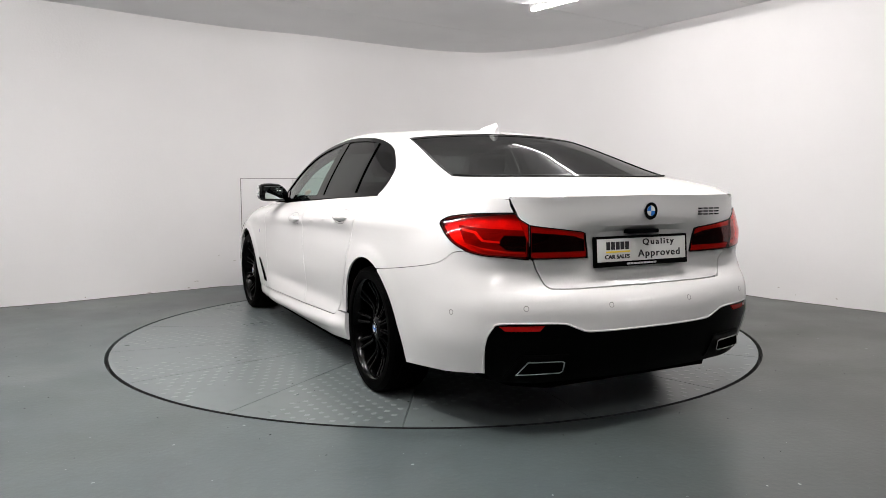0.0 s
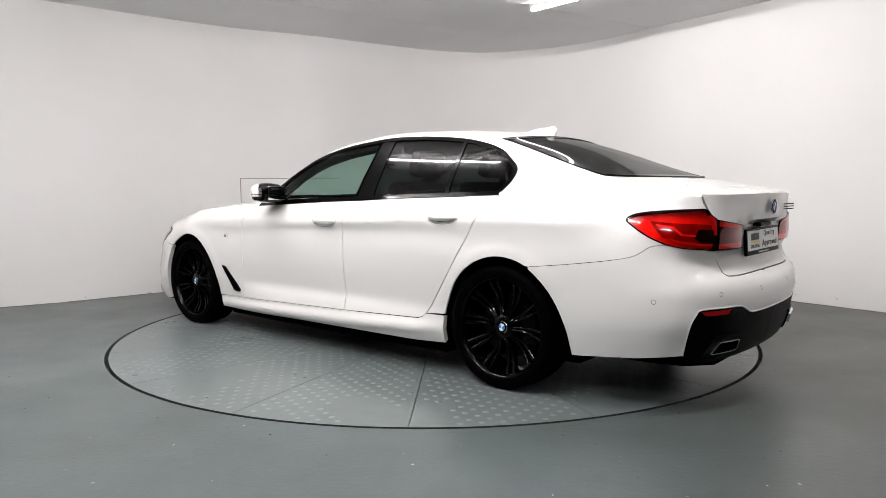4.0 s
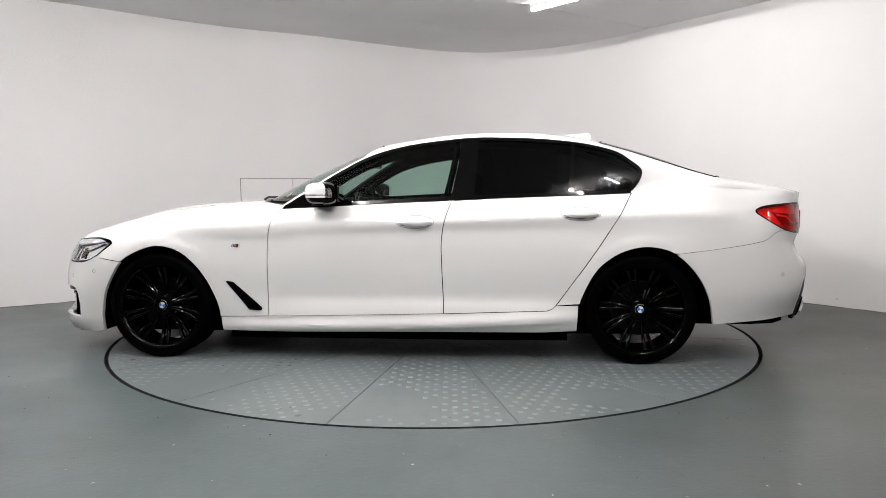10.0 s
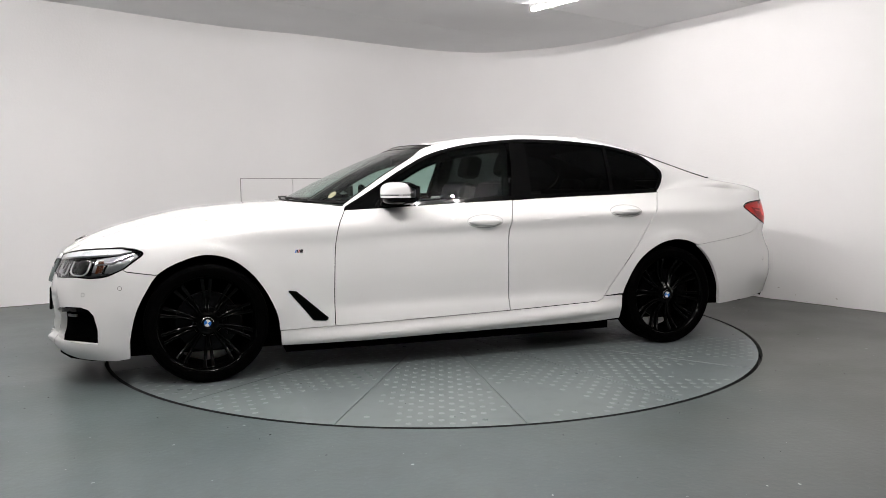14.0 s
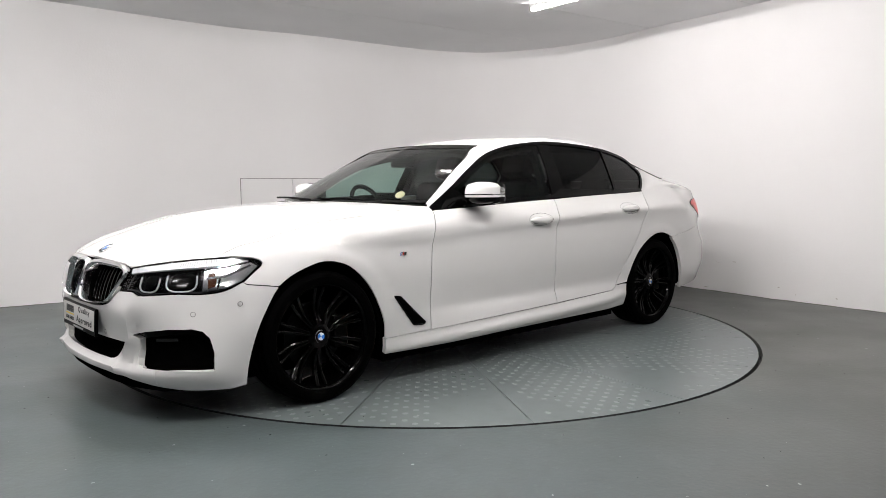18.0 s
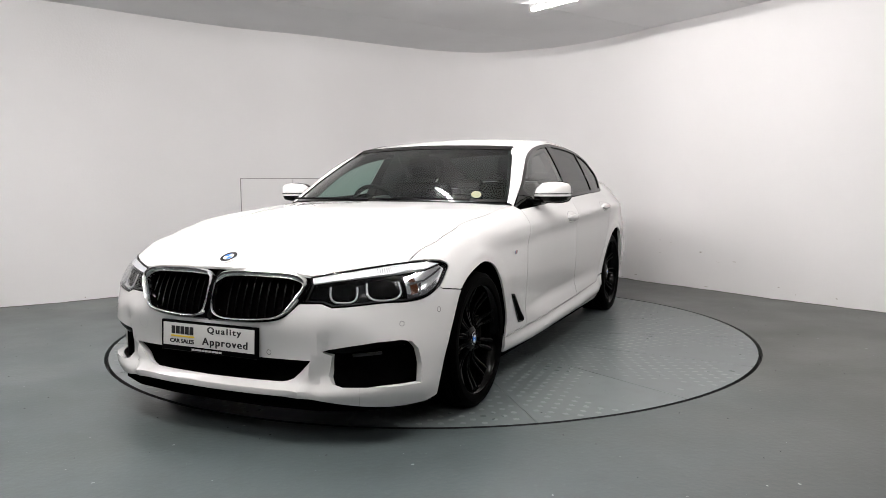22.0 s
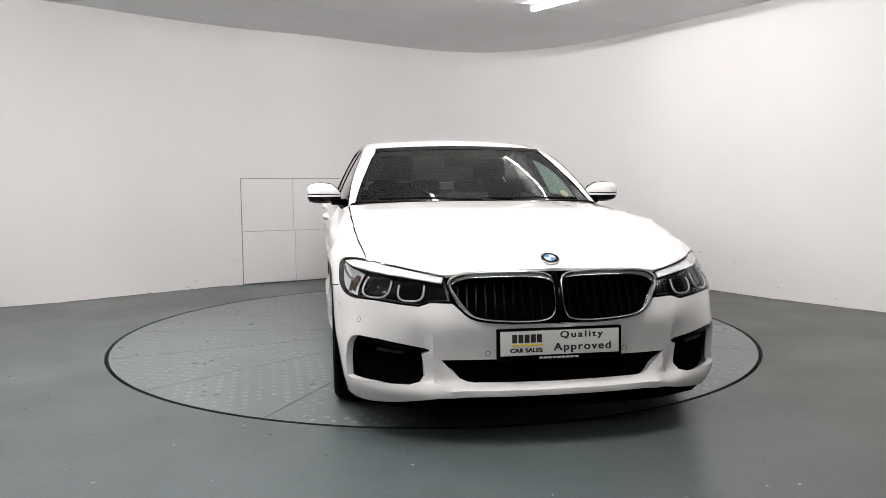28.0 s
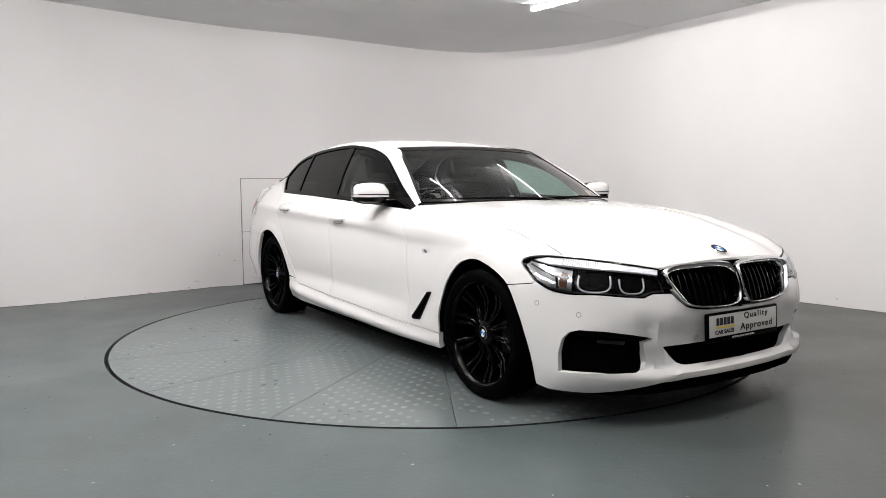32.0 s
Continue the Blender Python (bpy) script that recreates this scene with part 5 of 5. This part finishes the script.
# ---- turntable deck: sixteen sectors with thin joints ----
for k in range(16):
    a0, a1 = radians(15.2 + 22.5 * k), radians(15.2 + 22.5 * (k + 1))
    rws = []
    for r in (.5, .9, 1.4, 1.9, RING - .013):
        g = .0022 / r
        rws.append([(r * math.cos(a), r * math.sin(a), 0) for a in np.linspace(a0 + g, a1 - g, 9)])
    top = rws + [[(p[0], p[1], -.02) for p in rws[-1]]]
    bm = grid_bm(top)
    grid_bm([[r[0] for r in rws], [(r[0][0], r[0][1], -.02) for r in rws]], bm=bm)
    grid_bm([[r[-1] for r in rws], [(r[-1][0], r[-1][1], -.02) for r in rws]], bm=bm)
    out_normals(bm)
    if sum(f.normal.z * f.calc_area() for f in bm.faces) < 0:
        bmesh.ops.reverse_faces(bm, faces=bm.faces)
    part("deck_plate", bm, PLATE_PAINT, turntable, "" if k else "worn painted steel deck plate", smooth=False)
part("deck_centre", disc(bmesh.new(), .498, -.001), PLATE_PAINT, turntable)


def studs():
    """Raised pads in staggered rows along each sector, worn smooth in patches near the edge."""
    vs, fs = [], []
    pitch = .050
    for k in range(16):
        mid = radians(15.2 + 22.5 * (k + .5))
        cm, sm = math.cos(mid), math.sin(mid)
        for i in range(10, 46):
            for j in range(-9, 10):
                if (i + j) % 2:
                    continue
                u0, v0 = i * pitch, j * pitch
                r = math.hypot(u0, v0)
                edge = radians(11.25) - abs(math.atan2(v0, u0))
                if r > RING - .05 or r < .55 or edge * r < .025:
                    continue
                x, y = cm * u0 - sm * v0, sm * u0 + cm * v0
                worn = noise.noise(Vector((x * 1.3 + 3.1, y * 1.3, 0))) + .35 * noise.noise(Vector((x * 5, y * 5, 7)))
                if r > 1.55 and worn > .22:
                    continue
                h = .0012 * (1 + .4 * worn)
                c, s = math.cos(mid), math.sin(mid)
                lx, ly = .0185 + .001 * worn, .0135
                base = len(vs)
                for q, z in ((1, .0002), (.80, h)):
                    for u, v in ((-lx, 0), (-lx * .62, -ly), (lx * .62, -ly), (lx, 0), (lx * .62, ly), (-lx * .62, ly)):
                        vs.append((x + (c * u - s * v) * q, y + (s * u + c * v) * q, z))
                for q in range(6):
                    fs.append((base + q, base + (q + 1) % 6, base + 6 + (q + 1) % 6, base + 6 + q))
                fs.append(tuple(range(base + 6, base + 12)))
    me = bpy.data.meshes.new("studs")
    me.from_pydata(vs, [], fs)
    me.materials.append(STUD)
    return me


tagged(part("studs", studs(), None, turntable, "worn raised anti-slip studs"), kind="stuff")
part("deck_rim", out_normals(grid_bm([[(r * math.cos(a), r * math.sin(a), z) for a in np.linspace(0, 2 * math.pi, 161)[:-1]] for r, z in ((RING - .0125, -.0005), (RING - .0125, -.04))], close_u=True)), SEAM, turntable, "dark steel rim")

# ---- access panels in the wall, grit on the floor ----
def on_wall(px, lift):
    """The wall's point at x, drawn into the room by lift."""
    k0 = 20 + 10 * 3
    seg = WALL_PLAN[k0:20 + 10 * 9]
    y = float(np.interp(px, seg[:, 0], seg[:, 1]))
    i = int(np.clip(np.searchsorted(seg[:, 0], px), 1, len(seg) - 1))
    d = seg[i] - seg[i - 1]
    d /= np.linalg.norm(d)
    return Vector((px + d[1] * lift, y - d[0] * lift, 0))


for x0, x1, z0, z1 in ((-2.090, -1.590, .585, 1.158), (-1.586, -1.10, .585, 1.158), (-2.090, -1.575, .012, .581), (-1.571, -1.10, .012, .581)):
    xs_ = np.linspace(x0, x1, 7)
    bm = bmesh.new()
    rws = [[on_wall(a, l) + Vector((0, 0, z)) for a in xs_] for l, z in ((-.01, z0), (.012, z0), (.014, z0 + .002), (.014, z1 - .002), (.012, z1), (-.01, z1))]
    grid_bm(rws, bm=bm)
    bm.faces.new([bm.verts[:][i * 7] for i in range(6)] if bm.verts.ensure_lookup_table() is None else [])
    bm.faces.new([bm.verts[:][i * 7 + 6] for i in range(6)])
    tagged(part("access_panel", out_normals(bm), PANEL_WHITE), "white painted access panel set in the wall", "wall panel", "access panels")
seam_rows = [[on_wall(a, .002) + Vector((0, 0, z)) for a in np.linspace(-2.096, -1.093, 12)] for z in (.0, 1.163)]
tagged(part("panel_gap", grid_bm(seam_rows), GAP_GREY), "dark joint behind the wall panels", "trim", kind="structure")

rnd = random.Random(5)
bm = bmesh.new()
for k in range(260):
    a, r = rnd.uniform(-math.pi, math.pi), rnd.uniform(2.35, 4.6)
    x, y = r * math.cos(a), r * math.sin(a)
    if y > 1.2:
        continue
    sz = rnd.uniform(.002, .006)
    v0 = [bm.verts.new((x + sz * rnd.uniform(.6, 1.4) * math.cos(q), y + sz * rnd.uniform(.5, 1.2) * math.sin(q), .0015)) for q in (0, 1.2, 2.5, 3.8, 5.1)]
    v1 = bm.verts.new((x, y, .0045))
    for i in range(5):
        bm.faces.new((v0[i], v0[(i + 1) % 5], v1))
tagged(part("floor_grit", bm, SPECK), "dark specks of grit on the floor", "grit", kind="stuff")


def flakes(count, spread, seed, low, high, height):
    """Small irregular chips lying on a level surface; spread gives each one's place or None."""
    r_ = random.Random(seed)
    bm_ = bmesh.new()
    for k in range(count):
        at = spread(r_)
        if at is None:
            continue
        sz = low * (high / low) ** (r_.random() ** 2.2)
        long, turn_ = r_.uniform(.35, 1), r_.uniform(0, 6.3)
        ring_ = []
        for q in range(6):
            a = q * math.pi / 3
            u, v = sz * r_.uniform(.6, 1.2) * math.cos(a), sz * long * r_.uniform(.6, 1.2) * math.sin(a)
            ring_.append(bm_.verts.new((at[0] + u * math.cos(turn_) - v * math.sin(turn_), at[1] + u * math.sin(turn_) + v * math.cos(turn_), .0006)))
        top_ = bm_.verts.new((at[0], at[1], height))
        for q in range(6):
            bm_.faces.new((ring_[q], ring_[(q + 1) % 6], top_))
    return bm_


def on_floor(r_):
    a, q = r_.uniform(-math.pi, math.pi), r_.uniform(2.36, 4.4)
    p = (q * math.cos(a), q * math.sin(a))
    return p if p[1] < 1.0 else None


def on_deck(r_):
    a, q = r_.uniform(-math.pi, math.pi), 2.2 * math.sqrt(r_.random())
    return (q * math.cos(a), q * math.sin(a))


tagged(part("paint_chips", flakes(420, on_floor, 11, .0018, .010, .0016), CHIP), "pale chips and flecks on the floor", "paint chips", kind="stuff")
tagged(part("deck_dirt", flakes(150, on_deck, 12, .002, .009, .0022), SPECK, turntable, "dark specks on the deck"), kind="stuff")
tagged(part("deck_chips", flakes(170, on_deck, 13, .002, .011, .0022), CHIP, turntable, "pale paint chips on the deck"), kind="stuff")

# foot of the wall: a thin uneven dark joint, and scuffs above it
joint_rows = [[], []]
wn = np.roll(WALL_PLAN, -1, 0) - np.roll(WALL_PLAN, 1, 0)
wn = np.stack([-wn[:, 1], wn[:, 0]], 1) / np.linalg.norm(wn, axis=1)[:, None] * -WALL_SIDE
for k in range(20, 236):
    p, n = WALL_PLAN[k], wn[k]
    joint_rows[0].append((p[0] + n[0] * .012, p[1] + n[1] * .012, .001))
    joint_rows[1].append((p[0] + n[0] * .002, p[1] + n[1] * .002, .006 + .005 * noise.noise(Vector((k * .31, 1, 2)))))
tagged(part("trim", grid_bm(joint_rows), GAP_GREY), "thin uneven dark joint at the foot of the wall", "trim", kind="structure")

r_ = random.Random(21)
bm_ = bmesh.new()
for k in range(70):
    i = r_.randrange(30, 215)
    p, n = WALL_PLAN[i], wn[i]
    d = WALL_PLAN[i + 1] - p
    d = d / np.linalg.norm(d)
    zc, w_, h_ = .015 + .5 * r_.random() ** 3.5, r_.uniform(.004, .035), r_.uniform(.0015, .007)
    ring_ = []
    for q in range(7):
        a = 2 * math.pi * q / 7
        u, v = w_ * r_.uniform(.5, 1.2) * math.cos(a), h_ * r_.uniform(.5, 1.2) * math.sin(a)
        b_ = p + d * u + n * .003
        ring_.append(bm_.verts.new((b_[0], b_[1], max(.003, zc + v))))
    bm_.faces.new(ring_)
tagged(part("wall_scuffs", bm_, SCUFF), "brownish scuffs low on the white wall", "scuffs", kind="stuff")


# ---- what moves ----
SPIN = [(0, 116.02), (3, 133.34), (6, 150.94), (9, 168.60), (12, 186.32), (14.5, 200.91), (17, 215.52), (20, 232.66), (23, 249.96), (25.5, 264.38), (28, 278.85), (30, 290.64), (32, 302.22)]


def motions():
    times = [k * .5 for k in range(65)]
    turn_rows, car_rows = [], []
    for t in times:
        a = float(pchip([q[0] for q in SPIN], [q[1] for q in SPIN], t))
        m = pose(0, 0, 0, 0, 0, a)
        turn_rows.append((t, m))
        car_rows.append((t, m @ Matrix.Translation((-OFF[0], -OFF[1], 0))))
    walk(turntable, turn_rows)
    walk(car, car_rows)


motions()
